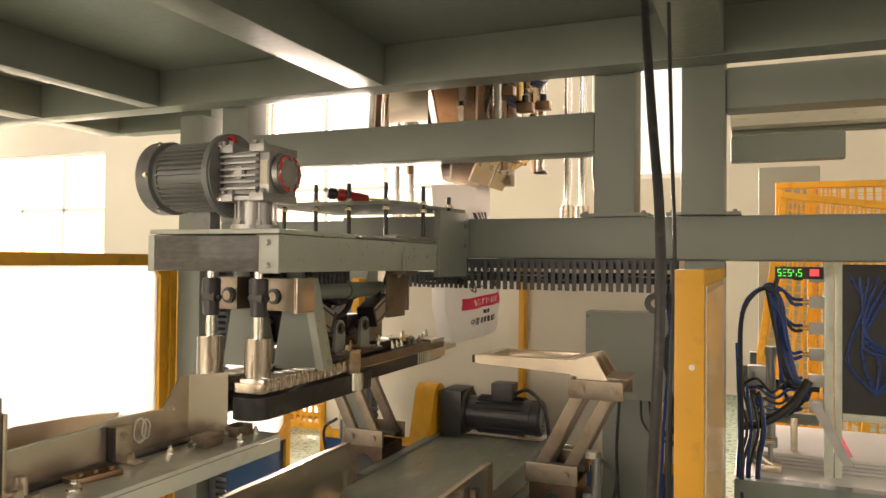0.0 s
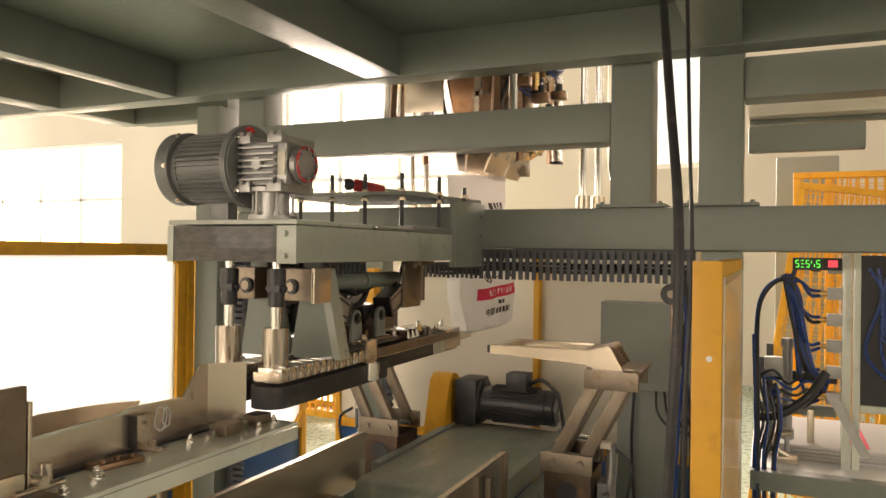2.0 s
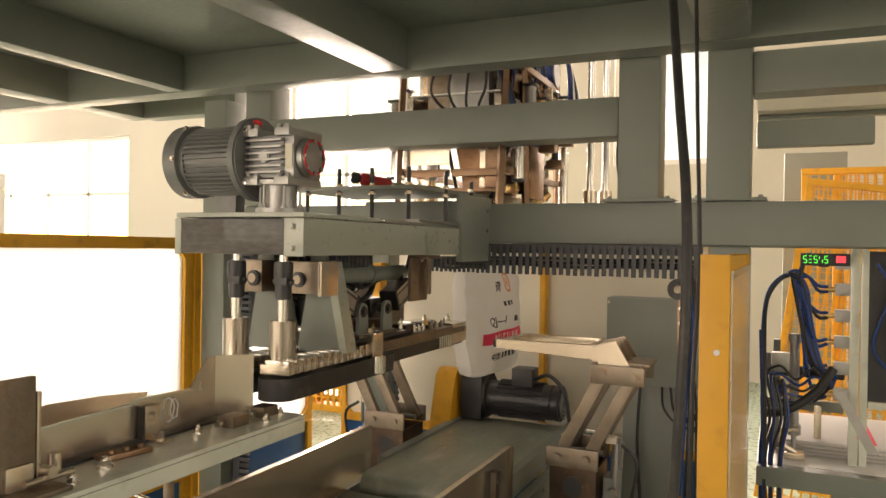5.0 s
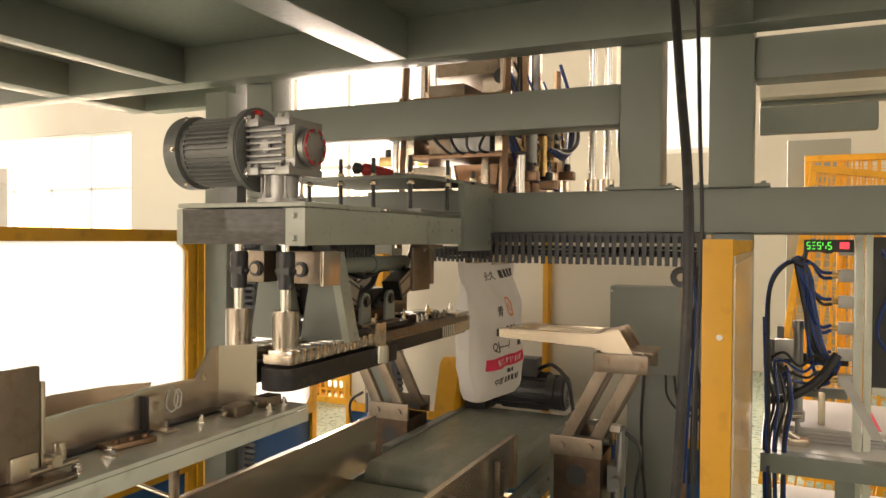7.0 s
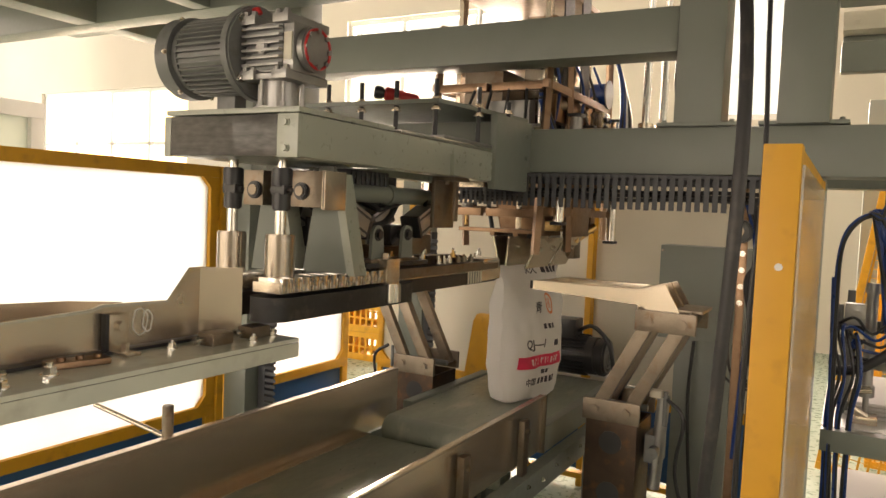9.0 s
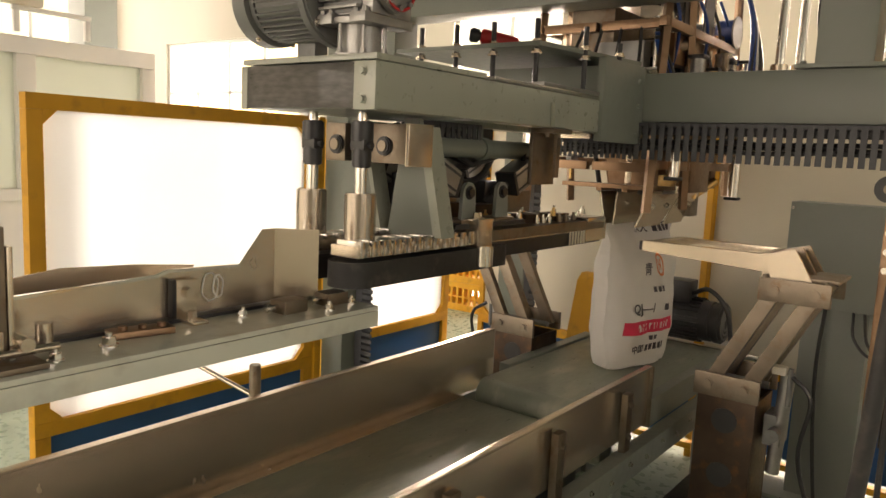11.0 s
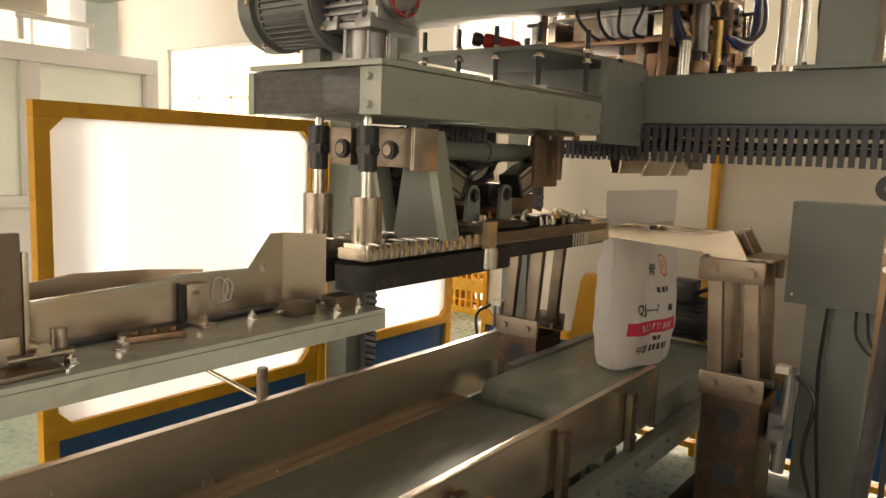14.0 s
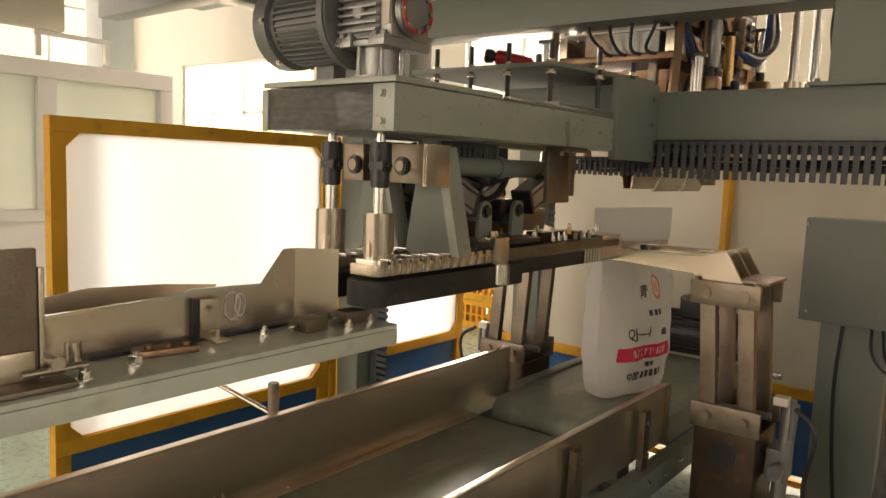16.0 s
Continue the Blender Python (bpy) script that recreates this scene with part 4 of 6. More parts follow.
def clamp(s, label):
    """A bag clamp on a parallelogram of links; s is 1 for the side toward +x."""
    def X(a, b):
        return tuple(sorted((CX + s * a, CX + s * b)))
    c = thing("bag_clamp", label, "bag clamp", (CX + s * 0.45, 1.42, 0.3), group="bag clamps")
    bm = B()
    box(bm, *X(0.385, 0.585), 1.31, 1.325, 0.705, 0.78, 0.004)
    for a in (0.43, 0.54):
        hexbolt(bm, CX + s * a, 1.31, 0.745, 0.014, 0.008, (0, -1, 0))
    part("front_cheek", bm, ROUGH_STEEL, c)
    bm = B()
    box(bm, *X(0.385, 0.585), 1.53, 1.545, 0.705, 0.78, 0.004)
    part("rear_cheek", bm, ROUGH_STEEL, c)
    tower = part("tower_plate", box(B(), *X(0.395, 0.575), 1.327, 1.34, 0.30, 0.703, 0.004), OILY, c, "rusty steel tower plate with round holes")
    for q in ((*X(0.395, 0.405), 1.341, 1.52), (*X(0.565, 0.575), 1.341, 1.52), (*X(0.395, 0.575), 1.521, 1.534)):
        part("tower_plate", box(B(), *q, 0.30, 0.703, 0.004), OILY, c)
    # Black discs on the uncut plate paint the dark inside of its round holes.
    for z in (0.63, 0.45):
        bm = B()
        rod(bm, (CX + s * 0.485, 1.3268, z), (CX + s * 0.485, 1.3245, z), 0.04, 28)
        part("hole_shade_disc", bm, BLACK, tower)
    bm = B()
    rod(bm, (CX + s * 0.385, 1.43, 0.745), (CX + s * 0.585, 1.43, 0.745), 0.012, 14)
    box(bm, *X(0.585, 0.64), 1.40, 1.50, 0.56, 0.66, 0.006)
    rod(bm, (CX + s * 0.63, 1.36, 0.62), (CX + s * 0.63, 1.32, 0.62), 0.02, 18)
    rod(bm, (CX + s * 0.65, 1.40, 0.70), (CX + s * 0.65, 1.40, 0.82), 0.008, 12)
    part("cylinder_mount", bm, MOTOR, c)
    bm = B()
    rod(bm, (CX + s * 0.62, 1.42, 0.47), (CX + s * 0.64, 1.42, 0.80), 0.022, 18)
    part("air_cylinder", bm, ALU, c)
    bm = B()
    box(bm, *X(0.60, 0.64), 1.37, 1.41, 0.80, 0.825, 0.004)
    part("valve", bm, CREAM, c)
    bm = B()
    tube(bm, [(CX + s * 0.66, 1.38, 0.8), (CX + s * 0.72, 1.36, 0.74), (CX + s * 0.70, 1.37, 0.55), (CX + s * 0.76, 1.4, 0.3), (CX + s * 0.74, 1.45, 0.05)], 0.007, 8)
    part("hose", bm, BLACK, c)
    bm = B()
    box(bm, *X(0.3, 0.8), 1.25, 1.62, 0.0, 0.3, 0.01)
    part("slide_base", bm, BLACK, c)
    links = []
    for y0, y1 in ((1.326, 1.356), (1.498, 1.528)):
        for a in (0.43, 0.54):
            bm = B()
            p = (CX + s * a, (y0 + y1) / 2, 0.745)
            box(bm, p[0] - 0.023, p[0] + 0.023, y0, y1, 0.725, 0.745 + LINK + 0.02, 0.006)
            links.append(part("link", bm, ROUGH_STEEL, c, pivot=p))
    top = (CX + s * 0.43, 1.43, 0.745 + LINK)
    bm = B()
    z = top[2]
    box(bm, *X(0.385, 0.585), 1.306, 1.3255, z - 0.035, z + 0.035, 0.004)
    for a in (0.43, 0.54):
        rod(bm, (CX + s * a, 1.306, z), (CX + s * a, 1.300, z), 0.018, 20, None, 0.002)
    for a in (0.40, 0.57):
        hexbolt(bm, CX + s * a, 1.316, z + 0.035, 0.008, 0.008)
    head = part("clamp_head", bm, ROUGH_STEEL, c, pivot=top)
    part("rear_head_plate", box(B(), *X(0.385, 0.585), 1.529, 1.548, z - 0.035, z + 0.035, 0.004), ROUGH_STEEL, head)
    bm = B()
    for y, t in ((1.3265, 0.012), (1.42, 0.01), (1.515, 0.012)):
        plate(bm, [(CX + s * a, y, z + b) for a, b in ((0.398, 0.03), (0.53, 0.03), (0.475, 0.125), (0.398, 0.105))], (0, t, 0))
    plate(bm, [(CX + s * 0.387, y, z + b) for y, b in ((1.327, 0.03), (1.526, 0.03), (1.526, 0.105), (1.327, 0.105))], (s * 0.01, 0, 0))
    part("elbow_bracket", bm, STEEL, head)
    bm = plate(B(), [(CX - s * 0.01, 1.36, z + 0.065), (CX + s * 0.386, 1.36, z + 0.045), (CX + s * 0.386, 1.36, z + 0.098), (CX - s * 0.01, 1.36, z + 0.098)], (0, 0.03, 0))
    part("arm_bar", bm, STEEL, head)
    part("arm_bar", box(B(), *X(0.046, 0.386), 1.63, 1.66, z + 0.06, z + 0.095, 0.004), STEEL, head)
    part("arm_bar", box(B(), *X(0.355, 0.386), 1.391, 1.629, z + 0.06, z + 0.095, 0.004), STEEL, head)
    bm = plate(B(), [(CX + s * -0.01, 1.391, z + 0.065), (CX + s * 0.03, 1.391, z + 0.065), (CX + s * 0.045, 1.66, z + 0.065), (CX + s * 0.01, 1.66, z + 0.065)], (0, 0, 0.03))
    part("gripper_jaw", bm, STEEL, head)
    part("gripper_pad", box(B(), *X(-0.022, -0.0105), 1.362, 1.388, z + 0.066, z + 0.096, 0.002), RUBBER, head)
    part("top_tray", box(B(), *X(0.51, 0.60), 1.33, 1.52, z + 0.036, z + 0.046, 0.003), ROUGH_STEEL, head)
    return c, links, head, s


CLAMPS = [clamp(1, "worn stainless bag clamp on swinging links beside the conveyor"),
          clamp(-1, "worn stainless bag clamp on swinging links across the conveyor")]
SET_BACK = {CLAMPS[0][0]: Vector((0, 0, 0)), CLAMPS[1][0]: Vector((0.05, 0.2, 0))}

# ---- the bag ----
BX, BY = -0.17, 1.69
RINGS = ((0.0, 0.15, 0.05), (0.012, 0.178, 0.078), (0.05, 0.192, 0.09), (0.16, 0.198, 0.095), (0.30, 0.198, 0.09), (0.40, 0.196, 0.076),
         (0.47, 0.20, 0.05), (0.535, 0.215, 0.018), (0.58, 0.225, 0.006), (0.685, 0.228, 0.004))


def half(z):
    for (z0, w0, t0), (z1, w1, t1) in zip(RINGS, RINGS[1:]):
        if z <= z1:
            f = max(0.0, (z - z0) / (z1 - z0))
            return w0 + (w1 - w0) * f, t0 + (t1 - t0) * f
    return RINGS[-1][1:]


def bag_face(y, z):
    """How far the printed face stands out at the height z and y from the middle."""
    w, t = half(z)
    f = min(abs(y) / w, 0.985)
    wrinkle = 0.015 * noise.noise((y * 8, z * 6, 0.3)) + 0.009 * noise.noise((y * 22, z * 15, 1.7)) + 0.003 * noise.noise((y * 50, z * 30, 4.1)) + 0.02 * max(0.0, z - 0.22) / 0.3 * noise.noise((y * 9 + z * 7, z * 3 - y * 3, 2.2))
    return t * (1 - f ** 4.5) ** 0.42 + wrinkle * min(1.0, t / 0.03)


bag = thing("sack", "white woven sack with a red band and black print", "sack", (BX, BY, 0.0))
bm = B()
rows = []
NZ, NU = 46, 30
for i in range(NZ + 1):
    z = 0.685 * i / NZ
    w, t = half(z)
    ring = []
    for k in range(NU + 1):
        u = math.cos(math.pi * (1 - k / NU))
        ring.append(bm.verts.new((bag_face(u * w, z), u * w, z)))
    for k in range(NU - 1, 0, -1):
        u = math.cos(math.pi * (1 - k / NU))
        ring.append(bm.verts.new((-bag_face(-u * w, z) * 0.95, u * w, z)))
    rows.append(ring)
for a, b in zip(rows, rows[1:]):
    n = len(a)
    for k in range(n):
        bm.faces.new((a[k], a[(k + 1) % n], b[(k + 1) % n], b[k]))
bm.faces.new(rows[0]), bm.faces.new(rows[-1][::-1])
bmesh.ops.translate(bm, vec=(BX, BY, 0), verts=bm.verts)
part("sack_body", bm, BAG, bag)


SHIFT = -0.03


def printed(name, cells, mat, label=""):
    """Ink on the printed face, a patch for each rectangle y0, y1, z0, z1."""
    for y0, y1, z0, z1 in cells:
        bm = B()
        y0, y1 = y0 + SHIFT, y1 + SHIFT
        ny, nz = max(2, int((y1 - y0) / 0.012)), max(2, int((z1 - z0) / 0.012))
        g = [[bm.verts.new((BX + bag_face(y0 + (y1 - y0) * i / ny, z0 + (z1 - z0) * j / nz) + 0.0022, BY + y0 + (y1 - y0) * i / ny, z0 + (z1 - z0) * j / nz))
              for i in range(ny + 1)] for j in range(nz + 1)]
        for j in range(nz):
            for i in range(ny):
                bm.faces.new((g[j][i], g[j][i + 1], g[j + 1][i + 1], g[j + 1][i]))
        part(name, bm, mat, bag, label)


def lettered(text, y, z, size, mat):
    cu = bpy.data.curves.new("writing", "FONT")
    cu.body, cu.size, cu.resolution_u, cu.offset = text, size, 4, 0.0009
    ob = bpy.data.objects.new("writing", cu)
    scene.collection.objects.link(ob)
    bpy.context.view_layer.update()
    me = bpy.data.meshes.new_from_object(ob.evaluated_get(bpy.context.evaluated_depsgraph_get()))
    bpy.data.objects.remove(ob)
    bm = B()
    bm.from_mesh(me)
    bmesh.ops.subdivide_edges(bm, edges=[e for e in bm.edges if e.calc_length() > 0.012], cuts=1)
    for v in bm.verts:
        a, b = v.co.x + y + SHIFT, v.co.y + z
        v.co = (BX + bag_face(a, b) + 0.0022, BY + a, b)
    return part("writing", bm, mat, bag)


printed("red_band", [(-0.125, 0.165, 0.145, 0.195)], INK_RED, "printed red band")
lettered("QJ\u2014I", -0.085, 0.225, 0.05, INK_BLACK)
printed("band_text", [(-0.065 + 0.026 * k, -0.047 + 0.026 * k, 0.157, 0.183) for k in range(8)], BAG)
lettered("\u4e2d\u56fd", -0.085, 0.075, 0.034, INK_BLACK)
printed("small_text", [(-0.005 + 0.027 * k, 0.014 + 0.027 * k, 0.075, 0.1) for k in range(5)] + [(0.02, 0.04, 0.115, 0.132), (0.045, 0.065, 0.115, 0.132)], INK_BLACK)
lettered("\u9752", -0.02, 0.37, 0.05, INK_BLACK)
printed("small_text", [(0.10, 0.13, 0.225, 0.25), (0.03, 0.05, 0.30, 0.32), (0.058, 0.075, 0.30, 0.32), (0.082, 0.10, 0.30, 0.32)], INK_BLACK)
bm = B()
for j in range(24):
    a0, a1 = 2 * math.pi * j / 24, 2 * math.pi * (j + 1) / 24
    q = []
    for r, a in ((0.036, a0), (0.036, a1), (0.028, a1), (0.028, a0)):
        y, z = 0.085 + SHIFT + r * 0.8 * math.cos(a), 0.40 + r * 1.2 * math.sin(a)
        q.append(bm.verts.new((BX + bag_face(y, z) + 0.0022, BY + y, z)))
    bm.faces.new(q)
part("emblem", bm, INK_ORANGE, bag, "orange ring emblem")
printed("emblem_bars", [(0.072, 0.078, 0.38, 0.42), (0.092, 0.098, 0.38, 0.42), (0.078, 0.092, 0.397, 0.403)], INK_ORANGE)
lettered("\u6c38\u4e45", -0.02, 0.525, 0.042, INK_BLACK)
printed("small_text", [(0.085 + 0.034 * k, 0.11 + 0.034 * k, 0.525, 0.56) for k in range(4)], INK_BLACK)

# ---- filling spout carriage ----
fc = thing("filling_spout", "steel filling spout carriage with clamp jaws and hoses", "filling spout", (BX, BY, 0.0))


def at_spout(bm):
    bmesh.ops.translate(bm, vec=(BX, BY, 0), verts=bm.verts)
    return bm


for sx in (-1, 1):
    bm = plate(B(), [(sx * 0.012, -0.27, 0.0), (sx * 0.012, 0.20, 0.0), (sx * 0.03, 0.21, 0.115), (sx * 0.03, -0.29, 0.115)], (sx * 0.006, 0, 0))
    jaw = part("clamp_jaw", at_spout(bm), STEEL, fc, "pale steel clamp jaw")
    for y in (-0.2, 0.0, 0.2):
        bm = B()
        hexbolt(bm, sx * 0.031, y * 0.8 - 0.03, 0.075, 0.008, 0.007, (sx, 0, 0))
        part("jaw_bolt", at_spout(bm), BRIGHT, jaw)
    bm = B()
    box(bm, sx * 0.038, sx * 0.06, -0.27, 0.2, 0.116, 0.135, 0.003)
    part("jaw_bar", at_spout(bm), BROWN, fc)
    for y in (-0.20, 0.20):
        bm = B()
        rod(bm, (sx * 0.075, y, 0.11), (sx * 0.16, y * 0.8, 0.40), 0.009, 12)
        part("jaw_strut", at_spout(bm), BLACK if y < 0 else STEEL, fc)
bm = B()
plate(bm, [(0.055, -0.18, 0.13), (0.055, 0.18, 0.13), (0.11, 0.20, 0.42), (0.11, -0.20, 0.42)], (-0.004, 0, 0))
plate(bm, [(-0.055, -0.18, 0.13), (-0.055, 0.18, 0.13), (-0.11, 0.20, 0.42), (-0.11, -0.20, 0.42)], (0.004, 0, 0))
plate(bm, [(-0.05, -0.18, 0.13), (0.05, -0.18, 0.13), (0.10, -0.20, 0.42), (-0.10, -0.20, 0.42)], (0, 0.004, 0))
plate(bm, [(-0.05, 0.18, 0.13), (0.05, 0.18, 0.13), (0.10, 0.20, 0.42), (-0.10, 0.20, 0.42)], (0, -0.004, 0))
part("spout_chute", at_spout(bm), BROWN, fc, "tapered brown steel chute")
for y0, y1 in ((-0.34, -0.28), (0.27, 0.33)):
    bm = B()
    box(bm, -0.16, 0.17, y0, y1, 0.13, 0.145, 0.002)
    box(bm, 0.10, 0.17, y0, y1, 0.146, 0.30, 0.003)
    part("hinge_bracket", at_spout(bm), BROWN, fc)
for x, y, z in ((0.15, 0.16, 0.20), (0.15, 0.26, 0.30), (0.15, -0.1, 0.26), (-0.2, -0.2, 0.26)):
    bm = B()
    rod(bm, (x, y, z - 0.07), (x, y, z + 0.07), 0.022, 18, None, 0.003)
    cy = part("air_cylinder", at_spout(bm), ALU, fc)
    bm = B()
    rod(bm, (x, y, z - 0.11), (x, y, z - 0.07), 0.007, 10)
    rod(bm, (x, y, z + 0.07), (x, y, z + 0.085), 0.014, 12)
    rod(bm, (x + 0.022, y, z + 0.05), (x + 0.04, y, z + 0.05), 0.008, 8)
    part("fitting", at_spout(bm), BRASS, cy)
for x0, x1, y0, y1, z0, z1, m in ((-0.24, 0.18, -0.38, 0.42, 0.43, 0.45, BROWN), (-0.24, -0.21, -0.38, 0.42, 0.451, 0.52, STEEL), (0.15, 0.18, -0.38, 0.42, 0.451, 0.52, STEEL),
                                  (0.14, 0.16, -0.30, -0.26, 0.52, 1.05, STEEL), (0.14, 0.16, 0.16, 0.20, 0.52, 1.05, STEEL), (-0.22, -0.2, -0.30, -0.26, 0.52, 1.05, STEEL),
                                  (-0.22, -0.2, 0.30, 0.34, 0.52, 1.05, STEEL), (-0.24, 0.18, -0.38, 0.42, 1.05, 1.075, BROWN), (0.10, 0.17, -0.23, 0.12, 0.56, 0.66, BROWN),
                                  (0.12, 0.17, 0.24, 0.40, 0.55, 0.72, BROWN)):
    part("frame_bar", at_spout(box(B(), x0, x1, y0, y1, z0, z1, 0.003)), m, fc)
for y in (-0.18, 0.02):
    bm = plate(B(), [(0.175, y, 0.66), (0.175, y + 0.10, 0.66), (0.175, y + 0.07, 1.15), (0.175, y - 0.03, 1.15)], (0.006, 0, 0))
    part("drag_chain", at_spout(bm), BLACK, fc, "wide black cable chain")
bm = B()
rod(bm, (0.13, 0.33, 0.74), (0.20, 0.33, 0.74), 0.05, 28, None, 0.003)
sp = part("spool", at_spout(bm), HOSE, fc, "blue hose reel")
bm = B()
rod(bm, (0.20, 0.33, 0.74), (0.206, 0.33, 0.74), 0.062, 28)
part("spool_flange", at_spout(bm), ALU, sp)
bm = B()
rod(bm, (0.16, -0.12, 0.30), (0.17, 0.02, 0.32), 0.03, 20, None, 0.004)
part("vacuum_cup", at_spout(bm), BROWN, fc)
for x in (-0.27, 0.185):
    for a, b in (((x, -0.40, 0.06), (x, -0.33, 0.92)), ((x, -0.06, 0.06), (x, -0.15, 0.92)), ((x, 0.42, 0.10), (x, 0.38, 0.92))):
        bm = B()
        rod(bm, a, b, 0.017, 4, None, 0.002)
        part("leaning_bar", at_spout(bm), BROWN, fc)
    for z in (0.20, 0.66):
        part("cross_bar", at_spout(box(B(), x - 0.012, x + 0.012, -0.38, 0.40, z, z + 0.03, 0.002)), BROWN, fc)
for x0, x1 in ((-0.25, -0.05), (-0.03, 0.17)):
    for z in (0.19, 0.655):
        part("cross_bar", at_spout(box(B(), x0, x1, -0.375, -0.35, z, z + 0.03, 0.002)), BROWN, fc)
part("cover_plate", at_spout(box(B(), -0.23, -0.05, -0.36, -0.352, 0.24, 0.40, 0.002)), STEEL, fc, "pale steel cover plate")
part("cover_plate", at_spout(box(B(), 0.192, 0.198, -0.05, 0.16, 0.12, 0.38, 0.002)), BROWN, fc)
for y0, y1 in ((-0.26, -0.04), (0.0, 0.18)):
    bm = plate(B(), [(0.09, y0, -0.005), (0.09, y1, -0.005), (0.15, y1 + 0.02, 0.115), (0.15, y0 - 0.02, 0.115)], (0.008, 0, 0))
    fl = part("jaw_flap", at_spout(bm), STEEL, fc, "pale steel jaw flap")
    for y in (y0 + 0.04, y1 - 0.04):
        bm = B()
        hexbolt(bm, 0.136, y, 0.07, 0.009, 0.006, (1, 0, -0.4))
        part("flap_bolt", at_spout(bm), BRIGHT, fl)
bm = B()
rod(bm, (-0.12, 0.02, 0.60), (0.14, 0.02, 0.60), 0.115, 32, None, 0.01)
dr = part("motor_barrel", at_spout(bm), BLACK, fc, "oily black motor barrel")
bm = B()
rod(bm, (0.1405, 0.02, 0.60), (0.165, 0.02, 0.60), 0.08, 28, None, 0.006)
part("motor_cap", at_spout(bm), ROUGH_STEEL, dr)
vb = part("valve_block", at_spout(box(B(), 0.19, 0.24, 0.14, 0.24, 0.46, 0.64, 0.004)), STEEL, fc, "steel valve block with round ports")
for z in (0.49, 0.53, 0.57, 0.61):
    for y in (0.168, 0.212):
        bm = B()
        rod(bm, (0.24, y, z), (0.252, y, z), 0.013, 14, None, 0.002)
        part("port", at_spout(bm), BRIGHT if y > 0.2 else BLACK, vb)
for x, y, z0, z1, r, m in ((0.24, 0.34, 0.10, 0.62, 0.022, BRIGHT), (-0.33, -0.30, 0.20, 0.52, 0.026, BRIGHT), (-0.36, -0.14, 0.25, 0.60, 0.020, BRIGHT), (-0.33, 0.1, 0.22, 0.5, 0.024, BLACK),
                           (0.23, -0.30, 0.18, 0.44, 0.020, BRIGHT), (0.22, 0.04, 0.38, 0.56, 0.018, BRASS), (0.23, -0.16, 0.42, 0.58, 0.024, ALU)):
    bm = B()
    rod(bm, (x, y, z0), (x, y, z1), r, 18, None, 0.003)
    cy = part("air_cylinder", at_spout(bm), m, fc)
    for z in (z0 - 0.012, z1):
        part("cylinder_cap", at_spout(box(B(), x - r - 0.004, x + r + 0.004, y - r - 0.004, y + r + 0.004, z, z + 0.012, 0.003)), BLACK, cy)
for x, y, z in ((-0.40, -0.25, 0.44), (-0.42, -0.05, 0.46), (-0.36, 0.05, 0.47), (0.25, -0.24, 0.36), (0.26, 0.0, 0.34), (0.27, 0.26, 0.40), (0.26, 0.12, 0.28)):
    bm = B()
    box(bm, x - 0.035, x + 0.035, y - 0.025, y + 0.025, z - 0.02, z + 0.02, 0.004)
    vl = part("solenoid", at_spout(bm), BRASS if x < 0 else BROWN, fc)
    bm = B()
    rod(bm, (x, y, z + 0.02), (x, y, z + 0.055), 0.016, 14, None, 0.003)
    part("coil", at_spout(bm), BLACK, vl)
for k in range(5):
    bm = B()
    o = 0.010 * k
    tube(bm, [(0.25, 0.05 + o, 0.50), (0.28 + o, 0.16, 0.47 + o), (0.28 + o, 0.27, 0.56 + o), (0.25, 0.36 + o, 0.78), (0.20, 0.38, 0.95)], 0.009, 8)
    part("hose", at_spout(bm), (HOSE, BLACK, HOSE, WHITE, BLACK)[k], fc)
for k in range(4):
    bm = B()
    tube(bm, [(-0.1 + 0.07 * k, -0.37, 0.66), (-0.12 + 0.08 * k, -0.40, 0.54), (-0.06 + 0.05 * k, -0.39, 0.46), (-0.02 + 0.06 * k, -0.36, 0.44)], 0.006, 8)
    part("hose", at_spout(bm), BLACK, fc)
for k in range(4):
    bm = B()
    o = 0.012 * k
    tube(bm, [(0.16, -0.36, 0.62 + o), (0.19 + o / 2, -0.2, 0.40 + o), (0.20, 0.05, 0.36 + o), (0.19, 0.24, 0.44 + o), (0.17, 0.36, 0.66)], 0.008, 8)
    part("hose", at_spout(bm), HOSE if k % 2 == 0 else BLACK, fc)
for k in range(3):
    bm = B()
    tube(bm, [(0.17, 0.30 - 0.1 * k, 0.64), (0.21, 0.26 - 0.1 * k, 0.54), (0.2, 0.20 - 0.1 * k, 0.47), (0.17, 0.16 - 0.08 * k, 0.30)], 0.006, 8)
    part("hose", at_spout(bm), BLACK, fc)
for y, z in ((-0.30, 0.18), (-0.08, 0.16), (0.3, 0.2), (0.12, 0.50), (-0.15, 0.50), (0.34, 0.50)):
    bm = B()
    box(bm, 0.10, 0.15, y - 0.02, y + 0.02, z - 0.02, z + 0.02, 0.003)
    hexbolt(bm, 0.15, y, z, 0.01, 0.008, (1, 0, 0))
    part("valve_block", at_spout(bm), BRASS if z < 0.3 else ALU, fc)

